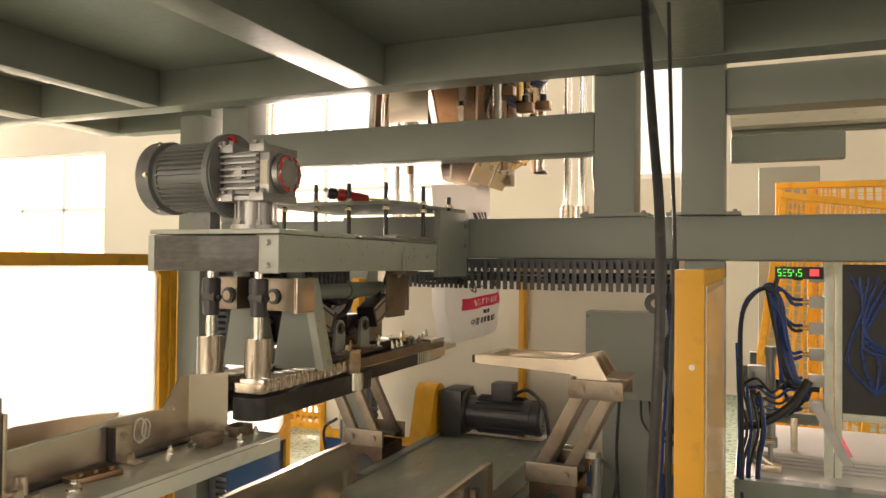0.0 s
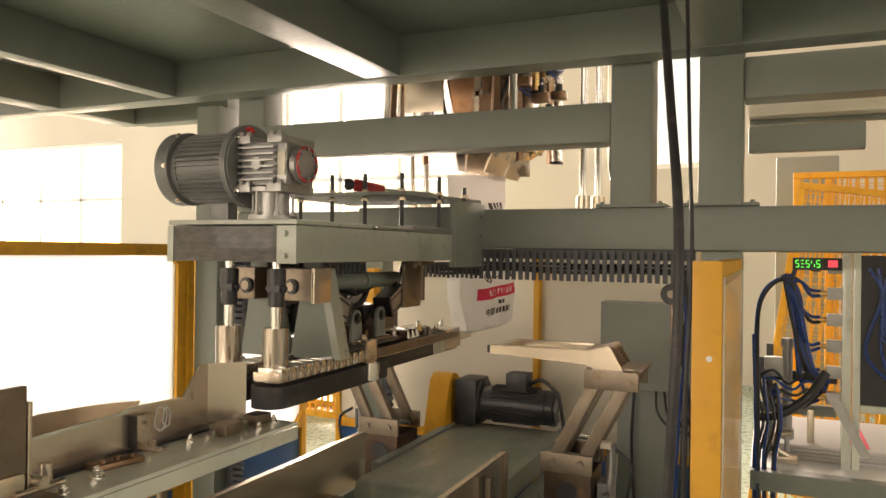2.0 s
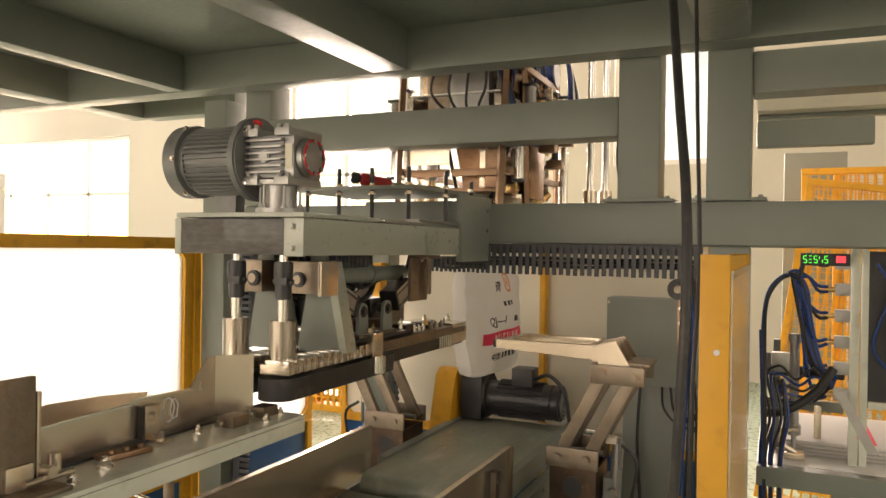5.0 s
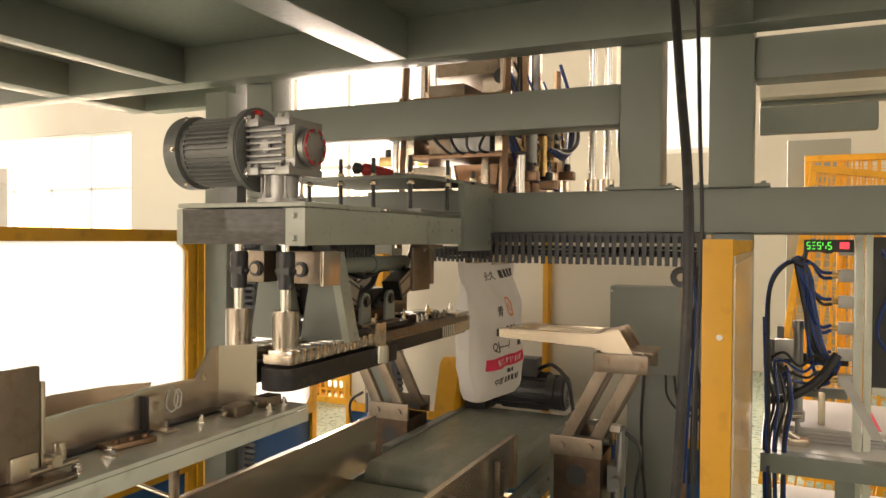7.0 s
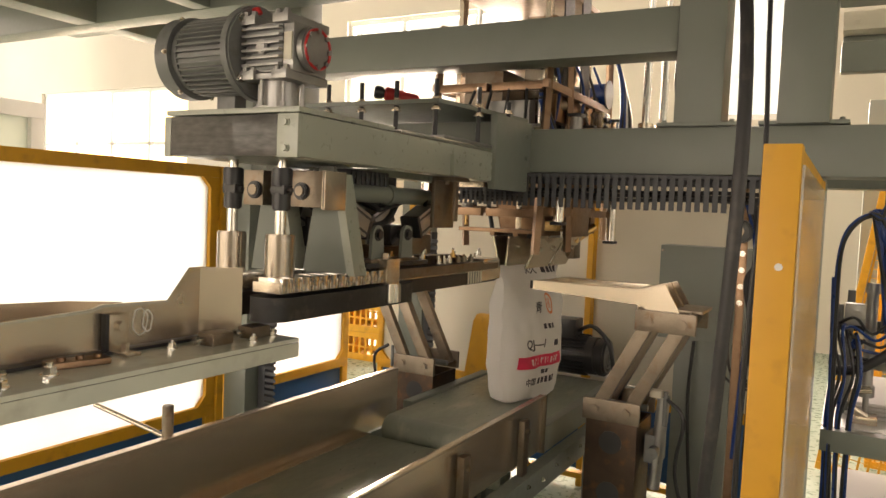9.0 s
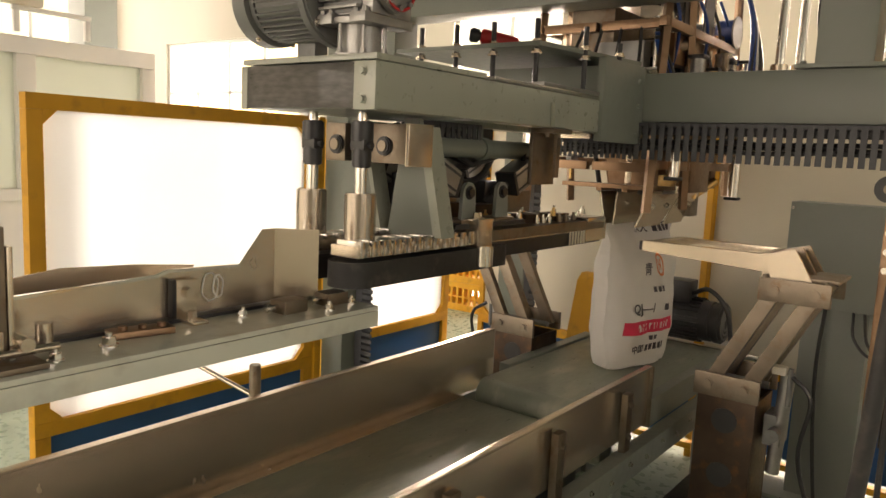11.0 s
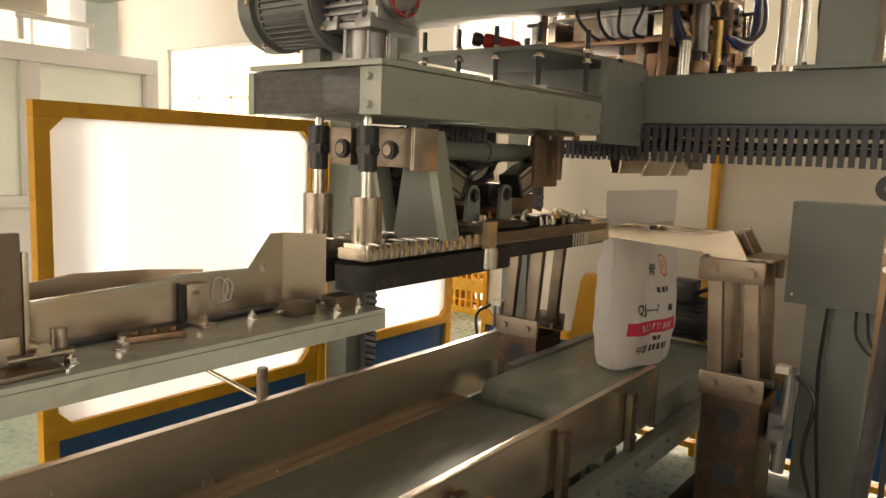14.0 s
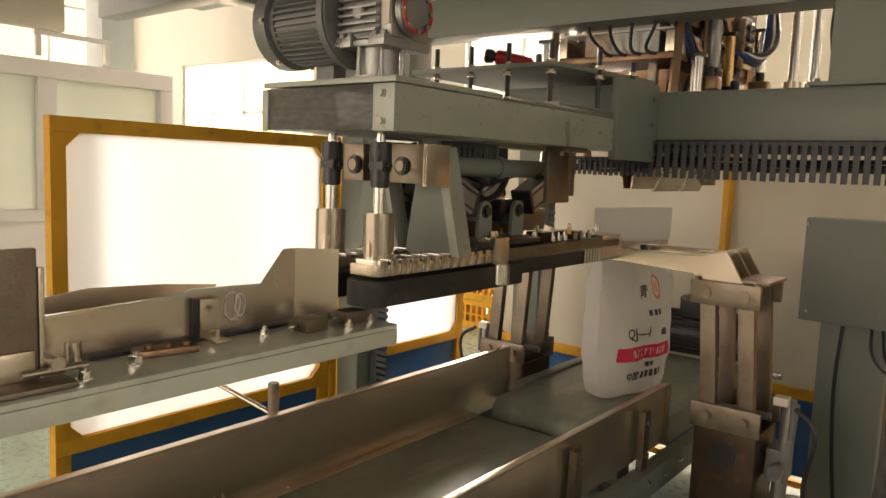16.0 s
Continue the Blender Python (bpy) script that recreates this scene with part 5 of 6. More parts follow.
for x0, x1, y0, y1, z0, z1, m in ((-0.16, 0.0, -0.34, -0.12, 0.455, 0.74, ROUGH_STEEL), (-0.2, -0.05, 0.02, 0.34, 0.455, 0.70, STEEL), (-0.05, 0.12, -0.36, -0.30, 0.455, 0.62, ALU),
                                  (-0.23, 0.17, -0.37, -0.05, 0.525, 0.532, WHITE), (-0.10, 0.17, 0.10, 0.36, 0.545, 0.552, WHITE), (0.0, 0.12, 0.13, 0.17, 0.60, 0.98, STEEL),
                                  (0.0, 0.12, -0.14, -0.10, 0.66, 0.98, STEEL), (-0.18, 0.10, -0.22, 0.28, 0.80, 0.86, ROUGH_STEEL), (0.08, 0.13, 0.30, 0.40, 0.46, 0.54, ALU),
                                  (0.05, 0.10, -0.30, 0.16, 0.30, 0.33, ROUGH_STEEL), (0.06, 0.12, 0.10, 0.15, 0.15, 0.42, ROUGH_STEEL), (0.06, 0.09, -0.30, -0.27, 0.14, 0.44, STEEL),
                                  (0.06, 0.09, -0.12, -0.09, 0.14, 0.44, STEEL), (0.09, 0.14, 0.16, 0.24, 0.02, 0.16, ROUGH_STEEL)):
    part("bracket_plate", at_spout(box(B(), x0, x1, y0, y1, z0, z1, 0.004)), m, fc)
for a, b, r, m in (((0.10, -0.30, 0.60), (0.16, -0.12, 0.63), 0.028, ROUGH_STEEL), ((0.12, -0.02, 0.70), (0.12, 0.14, 0.72), 0.03, BLACK), ((0.12, -0.24, 0.78), (0.12, -0.06, 0.78), 0.032, BLACK),
                   ((0.16, 0.22, 0.46), (0.16, 0.22, 0.56), 0.014, BRIGHT), ((0.16, 0.28, 0.46), (0.16, 0.28, 0.55), 0.012, BRIGHT), ((0.15, 0.0, 0.46), (0.15, 0.0, 0.58), 0.012, BRASS),
                   ((0.15, -0.33, 0.46), (0.15, -0.33, 0.70), 0.010, BRIGHT), ((0.11, 0.12, 0.14), (0.20, 0.28, 0.33), 0.007, BLACK), ((0.13, 0.2, 0.1), (0.18, 0.30, 0.16), 0.016, BRASS),
                   ((0.17, 0.08, 0.50), (0.17, 0.16, 0.50), 0.018, BRASS), ((0.17, -0.22, 0.48), (0.17, -0.14, 0.48), 0.02, BRASS), ((0.14, 0.05, 0.20), (0.15, 0.09, 0.42), 0.006, BRIGHT)):
    bm = B()
    rod(bm, a, b, r, 16, None, 0.002)
    part("actuator", at_spout(bm), m, fc)
for k in range(5):
    bm = B()
    y = -0.3 + 0.14 * k
    tube(bm, [(0.15, y, 0.85), (0.19, y + 0.04, 0.72), (0.17, y + 0.09, 0.6), (0.16, y + 0.05, 0.5)], 0.006, 8)
    part("hose", at_spout(bm), BLACK if k % 2 else HOSE, fc)

# guide shafts and fixed gear behind the beams
for x, y in ((0.24, 1.86), (0.30, 1.90), (-0.60, 1.98), (-0.68, 1.98)):
    g = thing("guide_shaft", "chromed vertical guide shaft of the filling carriage", "guide shaft", (x, y, 1.645), group="guide shafts")
    bm = B()
    rod(bm, (x, y, 1.6455), (x, y, 2.9), 0.016, 18)
    part("shaft", bm, BRIGHT, g)
    bm = B()
    rod(bm, (x, y, 1.70), (x, y, 1.80), 0.030, 20, None, 0.003)
    part("collar", bm, STEEL, g)
bm = B()
box(bm, 0.12, 0.42, 1.80, 1.96, 1.645, 1.66, 0.003)
whole("shaft_plate", bm, ROUGH_STEEL, "worn steel plate under the guide shafts", "plate", (0.27, 1.88, 1.645))
girder("rear_beam", -1.17, 1.5, 1.95, 2.07, 1.555, 1.644)
girder("frame_column", -0.97, -0.83, 1.95, 2.07, 0, 1.553, "square steel column at the rear of the machine", "column")
bm = B()
tube(bm, [(0.478, 1.30, 1.94), (0.47, 1.33, 1.86), (0.49, 1.33, 1.72)], 0.010, 8)
whole("cable", bm, BLACK, "black cable hanging inside the frame", "cable", (0.48, 1.3, 1.72))

# ---- fences ----


def fence_panel(along, at, a0, a1, sheet, label, split=0.475, top=1.56, w=0.05):
    f = thing("safety_fence", label, "safety fence", ((a0 + a1) / 2, at, 0) if along == "x" else (at, (a0 + a1) / 2, 0), group="safety fence")
    def bar(p0, p1, z0, z1, name="frame_bar", mat=None, d=0.022, bev=0.003):
        bm = B()
        if along == "x":
            box(bm, p0, p1, at - d, at + d, z0, z1, bev)
        else:
            box(bm, at - d, at + d, p0, p1, z0, z1, bev)
        return part(name, bm, mat or YELLOW, f)
    bar(a0, a1, top - w, top), bar(a0, a1, split - 0.02, split + 0.03), bar(a0, a1, 0.04, 0.04 + w)
    bar(a0, a0 + w, split + 0.0305, top - w - 0.0005), bar(a1 - w, a1, split + 0.0305, top - w - 0.0005)
    bar(a0, a0 + w, 0.0905, split - 0.0205), bar(a1 - w, a1, 0.0905, split - 0.0205)
    bar(a0, a0 + w, 0, 0.0395, "foot"), bar(a1 - w, a1, 0, 0.0395, "foot")
    bar(a0 + w, a1 - w, split + 0.03, top - w, "white_sheet", sheet, 0.003, 0)
    bar(a0 + w, a1 - w, 0.09, split - 0.02, "blue_sheet", BLUE, 0.003, 0)
    c = 0.045
    for p, sp in ((a0 + w, 1), (a1 - w, -1)):
        for z, sz in ((top - w, -1), (split + 0.03, 1)):
            pts = [(p, z), (p + sp * c, z), (p, z + sz * c)]
            if along == "x":
                bm = plate(B(), [(q, at - 0.0215, zz) for q, zz in pts], (0, 0.043, 0))
            else:
                bm = plate(B(), [(at - 0.0215, q, zz) for q, zz in pts], (0.043, 0, 0))
            part("corner_gusset", bm, YELLOW, f)
    return f


fence_panel("y", -1.46, 0.0, 1.185, WHITE_SHEET, "yellow framed fence with bright white and blue sheets")
fence_panel("y", -1.62, 1.42, 2.40, WHITE_SHEET, "yellow framed fence panel with white and blue sheets")
fence_panel("x", 2.52, -1.45, -0.15, CREAM, "yellow framed rear fence panel with a cream sheet", top=1.72, w=0.03)
fence_panel("x", 2.57, -0.181, 0.72, CREAM, "yellow framed rear fence panel with a cream sheet", top=1.72, w=0.03)
bm = B()
box(bm, -1.49, -1.43, 1.19, 1.228, 0, 1.56, 0.004)
whole("fence_post", bm, YELLOW, "yellow square fence post", "fence post", (-1.46, 1.21, 0), group="safety fence")
vd = thing("cable_duct", "dark grey slotted cable duct running up the column", "cable duct", (-1.25, 1.34, 0.2), group="cable ducts")
part("duct_body", box(B(), -1.29, -1.25, 1.30, 1.36, 0.2, 1.50, 0.002), DUCT, vd)
part("duct_back", box(B(), -1.2495, -1.17, 1.345, 1.36, 1.10, 1.50, 0.002), DUCT, vd)
first = part("duct_finger", box(B(), -1.249, -1.19, 1.30, 1.304, 0.22, 0.236, 0), DUCT, vd)
for k in range(1, 46):
    o = new("duct_finger", first.data)
    o.parent, o.location = vd, first.location + Vector((0, 0, 0.028 * k))

vd = thing("cable_duct", "dark grey slotted cable duct on the rear column", "cable duct", (-0.8, 2.0, 0.3), group="cable ducts")
part("duct_body", box(B(), -0.829, -0.80, 1.96, 2.02, 0.3, 1.3, 0.002), DUCT, vd)
first = part("duct_finger", box(B(), -0.799, -0.765, 1.96, 1.964, 0.32, 0.338, 0), DUCT, vd)
for k in range(1, 30):
    o = new("duct_finger", first.data)
    o.parent, o.location = vd, first.location + Vector((0, 0, 0.032 * k))

# safety door edge beside the camera
sd = thing("safety_door", "yellow painted safety door frame with a scratched clear sheet", "safety door", (0.915, 0.5, 0))
part("front_post", box(B(), 0.884, 0.936, -0.015, 0.035, 0, 1.53, 0.003), YELLOW, sd)
part("rear_post", box(B(), 0.884, 0.936, 0.95, 1.0, 0, 1.53, 0.003), YELLOW, sd)
part("top_rail", box(B(), 0.886, 0.934, 0.0355, 0.9495, 1.48, 1.528, 0.003), YELLOW, sd)
part("bottom_rail", box(B(), 0.886, 0.934, 0.0355, 0.9495, 0.10, 0.15, 0.003), YELLOW, sd)
part("clear_sheet", box(B(), 0.937, 0.941, -0.01, 0.99, 0.1, 1.50, 0), ACRYLIC, sd, "scratched clear plastic sheet")
bm = B()
rod(bm, (0.915, -0.0155, 1.352), (0.915, -0.0175, 1.352), 0.0055, 16)
part("plug", bm, WHITE, sd)

# hanging cable near the camera
bm = B()
tube(bm, [(0.79, 0.2, 2.36), (0.81, 0.1, 2.1), (0.855, -0.12, 1.8), (0.88, -0.22, 1.62), (0.886, -0.26, 1.45), (0.874, -0.25, 1.2), (0.85, -0.18, 0.9), (0.84, -0.12, 0.4), (0.86, -0.1, 0.03)], 0.0082, 12, 8)
hc = whole("power_cable", bm, RUBBER, "thick black power cable hanging from the platform", "cable", (0.9, -0.4, 0.03))
bm = B()
tube(bm, [(0.815, 0.5, 2.34), (0.82, 0.5, 2.1), (0.83, 0.48, 1.8), (0.84, 0.45, 1.5), (0.83, 0.4, 1.0), (0.84, 0.42, 0.03)], 0.005, 8, 6)
whole("thin_cable", bm, BLACK, "thin black cable hanging beside the power cable", "cable", (0.83, 0.45, 0.03))

# air regulator on the rear frame
rg = thing("air_regulator", "black round air regulator on a drilled brown strip", "air regulator", (0.655, 1.69, 0.0))
part("mount_strip", box(B(), 0.645, 0.675, 1.70, 1.71, 0.0, 1.553, 0.003), BROWN, rg)
bm = B()
rod(bm, (0.655, 1.62, 1.382), (0.655, 1.70, 1.382), 0.042, 26, None, 0.006)
rd = part("gauge_body", bm, BLACK, rg)
bm = B()
rod(bm, (0.655, 1.614, 1.382), (0.655, 1.6205, 1.382), 0.016, 18, None, 0.003)
part("gauge_hub", bm, ROUGH_STEEL, rd)
for k in range(4):
    bm = B()
    hexbolt(bm, 0.66, 1.70, 1.30 - 0.06 * k, 0.008, 0.006, (0, -1, 0))
    part("strip_bolt", bm, BRIGHT, rg)
for k in range(4):
    bm = B()
    tube(bm, [(0.66 + 0.01 * k, 1.68, 1.50), (0.70 + 0.012 * k, 1.66, 1.36 - 0.02 * k), (0.71 - 0.01 * k, 1.65, 1.2), (0.69 + 0.012 * k, 1.66, 0.95), (0.67 + 0.02 * k, 1.67, 0.55)], 0.006, 8)
    part("cable", bm, BLACK if k else HOSE, rg)

# yellow pressure unit behind the sealer
yu = thing("pressure_unit", "small yellow pressure unit on the rear column", "pressure unit", (-0.845, 1.93, 1.25))
part("unit_body", box(B(), -0.885, -0.84, 1.88, 1.948, 1.24, 1.36, 0.008), YELLOW, yu)
part("unit_body", box(B(), -0.885, -0.84, 1.88, 1.948, 1.375, 1.45, 0.008), YELLOW, yu)
part("unit_neck", box(B(), -0.88, -0.845, 1.895, 1.948, 1.3605, 1.3745, 0.002), BLACK, yu)

# control cabinet
cb = thing("control_cabinet", "grey-green control cabinet on a narrow pedestal", "control cabinet", (0.42, 2.42, 0))
part("cabinet_body", box(B(), 0.225, 0.72, 2.34, 2.49, 0.86, 1.295, 0.006), GREY_BOX, cb)
part("pedestal", box(B(), 0.31, 0.56, 2.36, 2.48, 0.03, 0.859, 0.006), GREY_BOX, cb)
part("foot_plate", box(B(), 0.2, 0.68, 2.28, 2.49, 0.0, 0.029, 0.004), GREY_BOX, cb)
for k in range(4):
    bm = B()
    tube(bm, [(0.50 + 0.04 * k, 2.36, 0.86), (0.52 + 0.05 * k, 2.30, 0.76 - 0.015 * k), (0.60 + 0.05 * k, 2.28, 0.70 - 0.02 * k), (0.72 + 0.04 * k, 2.3, 0.78)], 0.006, 8)
    part("cable", bm, BLACK, cb)
bm = B()
tube(bm, [(0.40, 2.33, 0.86), (0.39, 2.32, 0.6), (0.41, 2.31, 0.3), (0.44, 2.30, 0.05)], 0.008, 8)
part("cable", bm, BLACK, cb)
for x, z in ((0.236, 1.27), (0.255, 0.90)):
    bm = B()
    rod(bm, (x, 2.3405, z), (x, 2.334, z), 0.006, 10)
    part("screw", bm, BRIGHT, cb)

# ---- valve island on the operator side ----
vi = thing("valve_island", "column of pneumatic valves with blue hoses and a lit display", "valve island", (1.25, 1.6, 0.0))
part("mount_strip", box(B(), 1.255, 1.285, 1.59, 1.63, 0.0, 1.553, 0.003), PALE, vi)
for k in range(6):
    z = 1.50 - 0.095 * k
    bm = B()
    box(bm, 1.205, 1.254, 1.575, 1.615, z - 0.022, z + 0.022, 0.003)
    v = part("valve", bm, ALU, vi)
    bm = B()
    rod(bm, (1.18, 1.585, z), (1.206, 1.585, z), 0.010, 12)
    part("fitting", bm, BRASS, v)
    o = 0.012 * noise.noise((k * 2.3, 0.4, 0.1))
    for d in (-0.009, 0.009):
        bm = B()
        if k < 3:
            tube(bm, [(1.182, 1.58, z + d), (1.15, 1.568, z + d + 0.004), (1.115 + o, 1.556, z + 0.03 + 0.012 * k), (1.085, 1.55 + d, 1.455 + d), (1.05, 1.545 + d, 1.462)], 0.0065, 8, 7)
        else:
            tube(bm, [(1.182, 1.58, z + d), (1.15, 1.568, z + d - 0.006), (1.122 + o, 1.556 + d, z + 0.04), (1.105 + o, 1.552 + d, z + 0.13), (1.085 + o + d, 1.548, 1.40), (1.062, 1.545, 1.465 + d)], 0.0065, 8, 7)
        part("hose", bm, HOSE if d > 0 or k % 2 else BLACK, v)
    bm = B()
    tube(bm, [(1.06 + 0.005 * k, 1.547, 1.465), (1.085 + 0.006 * k, 1.55, 1.42 - 0.004 * k), (1.105 + 0.004 * k, 1.552, 1.32), (1.112 + 0.006 * k, 1.555, 1.22), (1.15 + 0.004 * k, 1.55, 1.12), (1.20 + 0.003 * k, 1.545, 1.05 + 0.008 * k)], 0.006, 8, 6)
    part("hose", bm, HOSE if k % 3 else BLACK, v)
    if k > 2:
        continue
    bm = B()
    tube(bm, [(1.07, 1.548, 1.462 - 0.003 * k), (1.03, 1.54, 1.45 - 0.006 * k), (0.99 + 0.003 * k, 1.52, 1.405 - 0.006 * k), (0.972 + 0.004 * k, 1.50, 1.33), (0.968 + 0.005 * k, 1.48, 1.2), (0.972 + 0.006 * k, 1.45, 0.9), (0.985, 1.44, 0.5)], 0.0045, 8, 6)
    part("hose", bm, BLACK if k % 3 else HOSE, v)
dp = part("display_case", box(B(), 1.09, 1.25, 1.545, 1.574, 1.49, 1.535, 0.003), BLACK, vi)
bm = B()
for k in range(5):
    x = 1.105 + 0.017 * k
    for sx, sz, w, h in ((0, 0.012, 0.010, 0.003), (0, 0, 0.010, 0.003), (0, -0.012, 0.010, 0.003), (-0.005, 0.006, 0.003, 0.011), (0.005, -0.006, 0.003, 0.011)):
        if (k * 7 + int(sz * 1000)) % 4 != 1:
            box(bm, x + sx - w / 2, x + sx + w / 2, 1.5425, 1.5445, 1.513 + sz - h / 2, 1.513 + sz + h / 2, 0)
part("green_digits", bm, GREEN_LED, dp, "lit green display bars")
part("red_digits", box(B(), 1.205, 1.235, 1.5425, 1.5445, 1.502, 1.526, 0), RED_LED, dp, "lit red display block")
bm = B()
rod(bm, (1.078, 1.60, 0.90), (1.078, 1.60, 1.20), 0.017, 18)
rod(bm, (1.078, 1.60, 1.20), (1.078, 1.60, 1.235), 0.022, 18, None, 0.003)
rod(bm, (1.078, 1.60, 0.86), (1.078, 1.60, 0.90), 0.024, 18, None, 0.003)
rod(bm, (1.078, 1.60, 0.80), (1.078, 1.60, 0.86), 0.009, 12)
part("air_cylinder", bm, ALU, vi)
part("cylinder_foot", box(B(), 1.04, 1.115, 1.56, 1.64, 0.775, 0.80, 0.004), STEEL, vi)
bm = B()
tube(bm, [(0.97, 1.5, 0.95), (1.05, 1.48, 0.97), (1.14, 1.48, 1.04), (1.20, 1.5, 1.13)], 0.016, 10)
part("thick_hose", bm, BLACK, vi)
for k in range(7):
    bm = B()
    x = 0.962 + 0.013 * k
    w = [0.02 * noise.noise((k * 3.1, j * 1.7, 0.5)) for j in range(6)]
    tube(bm, [(x + w[0], 1.52, 1.25 - 0.05 * k), (x + w[1], 1.48, 1.08), (x + 0.02 + w[2], 1.46, 0.95), (x + w[3], 1.47, 0.8), (x + w[4], 1.49, 0.5), (x, 1.5, 0.1)], 0.0055, 6, 5)
    part("wire", bm, BLACK if k % 3 else HOSE, vi)
for k in range(5):
    bm = B()
    tube(bm, [(0.98 + 0.02 * k, 1.50, 1.10 - 0.01 * k), (1.03, 1.47, 1.13 - 0.03 * k), (1.08 + 0.01 * k, 1.50, 1.08 - 0.02 * k), (1.14, 1.53, 1.12 - 0.03 * k), (1.20, 1.56, 1.06)], 0.005, 6, 5)
    part("wire", bm, HOSE if k % 2 else BLACK, vi)
part("rack_bar", box(B(), 0.96, 1.25, 1.70, 1.73, 1.06, 1.10, 0.004), BLACK, vi)
part("rack_bar", box(B(), 0.96, 1.25, 1.72, 1.75, 0.93, 0.97, 0.004), GREEN, vi)
part("rack_post", box(B(), 1.005, 1.03, 1.69, 1.72, 0.773, 1.20, 0.004), MOTOR, vi)
part("rack_post", box(B(), 1.15, 1.175, 1.71, 1.74, 0.773, 0.955, 0.004), STEEL, vi)
for x, z in ((0.985, 1.12), (1.035, 1.125), (1.07, 1.115), (1.12, 1.12)):
    bm = B()
    rod(bm, (x, 1.68, z - 0.04), (x, 1.68, z + 0.03), 0.013, 14, None, 0.003)
    part("fitting", bm, MOTOR, vi)
bm = B()
tube(bm, [(1.08, 1.575, 0.80), (1.04, 1.56, 0.83), (1.045, 1.56, 0.88), (1.09, 1.57, 0.89)], 0.012, 10)
part("clevis", bm, STEEL, vi)
part("junction_block", box(B(), 1.0, 1.06, 1.52, 1.56, 1.10, 1.17, 0.004), ALU, vi)
bm = plate(B(), [(1.20, 1.52, 1.05), (1.235, 1.52, 1.05), (1.345, 1.50, 0.84), (1.31, 1.50, 0.84)], (0, 0.03, 0))
part("slide_rail", bm, ALU, vi)

ip = thing("tinted_screen", "dark tinted sheet in a pale steel frame", "tinted panel", (1.6, 1.62, 0.0))
part("frame_bar", box(B(), 1.29, 1.315, 1.60, 1.63, 0.0, 1.553, 0.003), PALE, ip)
part("frame_bar", box(B(), 1.316, 2.4, 1.60, 1.63, 0.98, 1.005, 0.003), PALE, ip)
part("tinted_sheet", box(B(), 1.316, 2.4, 1.612, 1.618, 1.006, 1.545, 0), BLACK, ip)
for k in range(6):
    bm = B()
    tube(bm, [(1.34 + 0.03 * k, 1.605, 1.5), (1.38, 1.595, 1.4 - 0.03 * k), (1.33 + 0.05 * k, 1.6, 1.2), (1.42, 1.598, 1.08)], 0.006, 6, 5)
    part("hose", bm, HOSE, ip)

bt = thing("bag_table", "grey-green steel table under the bag magazine", "machine table", (1.4, 1.6, 0))
part("front_rail", box(B(), 0.955, 2.4, 1.44, 1.50, 0.70, 0.77, 0.005), GREEN, bt)
part("table_top", box(B(), 0.955, 2.4, 1.501, 2.3, 0.755, 0.772, 0.003), WHITE, bt)
for x in (1.2, 2.3):
    part("leg", box(B(), x, x + 0.06, 1.502, 1.56, 0, 0.754, 0.004), GREEN, bt)
for k in range(4):
    z = 0.774 + 0.014 * k
    bm = B()
    box(bm, 1.02 + 0.01 * k, 1.55 + 0.01 * k, 1.66, 2.2, z, z + 0.012, 0.005)
    s2 = thing("flat_sack", "empty white sack lying in a stack on the table", "sack", (1.3, 1.9, z), group="stacked sacks")
    part("sack_body", bm, BAG, s2)
    if k == 3:
        part("red_band", box(B(), 1.30, 1.36, 1.70, 2.15, z + 0.0125, z + 0.0135, 0), INK_RED, s2)
for k in range(5):
    z = 0.05 + 0.09 * k
    bm = B()
    box(bm, 1.0, 1.6, 1.65, 2.2, z - 0.05, z + 0.035, 0.03)
    s2 = thing("full_sack", "white printed sack stacked under the table", "sack", (1.3, 1.9, z - 0.05), group="stacked sacks")
    part("sack_body", bm, BAG, s2)
    part("red_band", box(B(), 1.20, 1.32, 1.646, 1.6485, z - 0.03, z + 0.015, 0), INK_RED, s2)

# ---- background things ----


def mesh_panel(x0, x1, y, z0, z1, lean, label, tilt=0.0):
    f = thing("mesh_panel", label, "fence panel", ((x0 + x1) / 2, y, 0), group="leaning mesh panels")
    m = Matrix.Translation(((x0 + x1) / 2, y, z0)) @ Matrix.Rotation(radians(lean), 4, "X") @ Matrix.Rotation(radians(tilt), 4, "Y")
    w, hgt = (x1 - x0) / 2, z1 - z0
    for a0, a1, b0, b1 in ((-w, w, hgt - 0.04, hgt), (-w, w, 0, 0.04), (-w, -w + 0.04, 0.041, hgt - 0.041), (w - 0.04, w, 0.041, hgt - 0.041)):
        bm = box(B(), a0, a1, -0.02, 0.02, b0, b1, 0.003)
        bmesh.ops.transform(bm, matrix=m, verts=bm.verts)
        part("frame_bar", bm, YELLOW, f)
    bm = B()
    n = int(w * 2 / 0.05)
    for k in range(1, n):
        x = -w + 2 * w * k / n
        box(bm, x - 0.006, x + 0.006, -0.004, 0.004, 0.04, hgt - 0.04, 0)
    for k in range(1, int(hgt / 0.05)):
        box(bm, -w + 0.04, w - 0.04, -0.003, 0.003, 0.05 * k - 0.002, 0.05 * k + 0.002, 0)
    bmesh.ops.transform(bm, matrix=m, verts=bm.verts)
    tagged(part("wire_mesh", bm, YELLOW, f), kind="stuff")


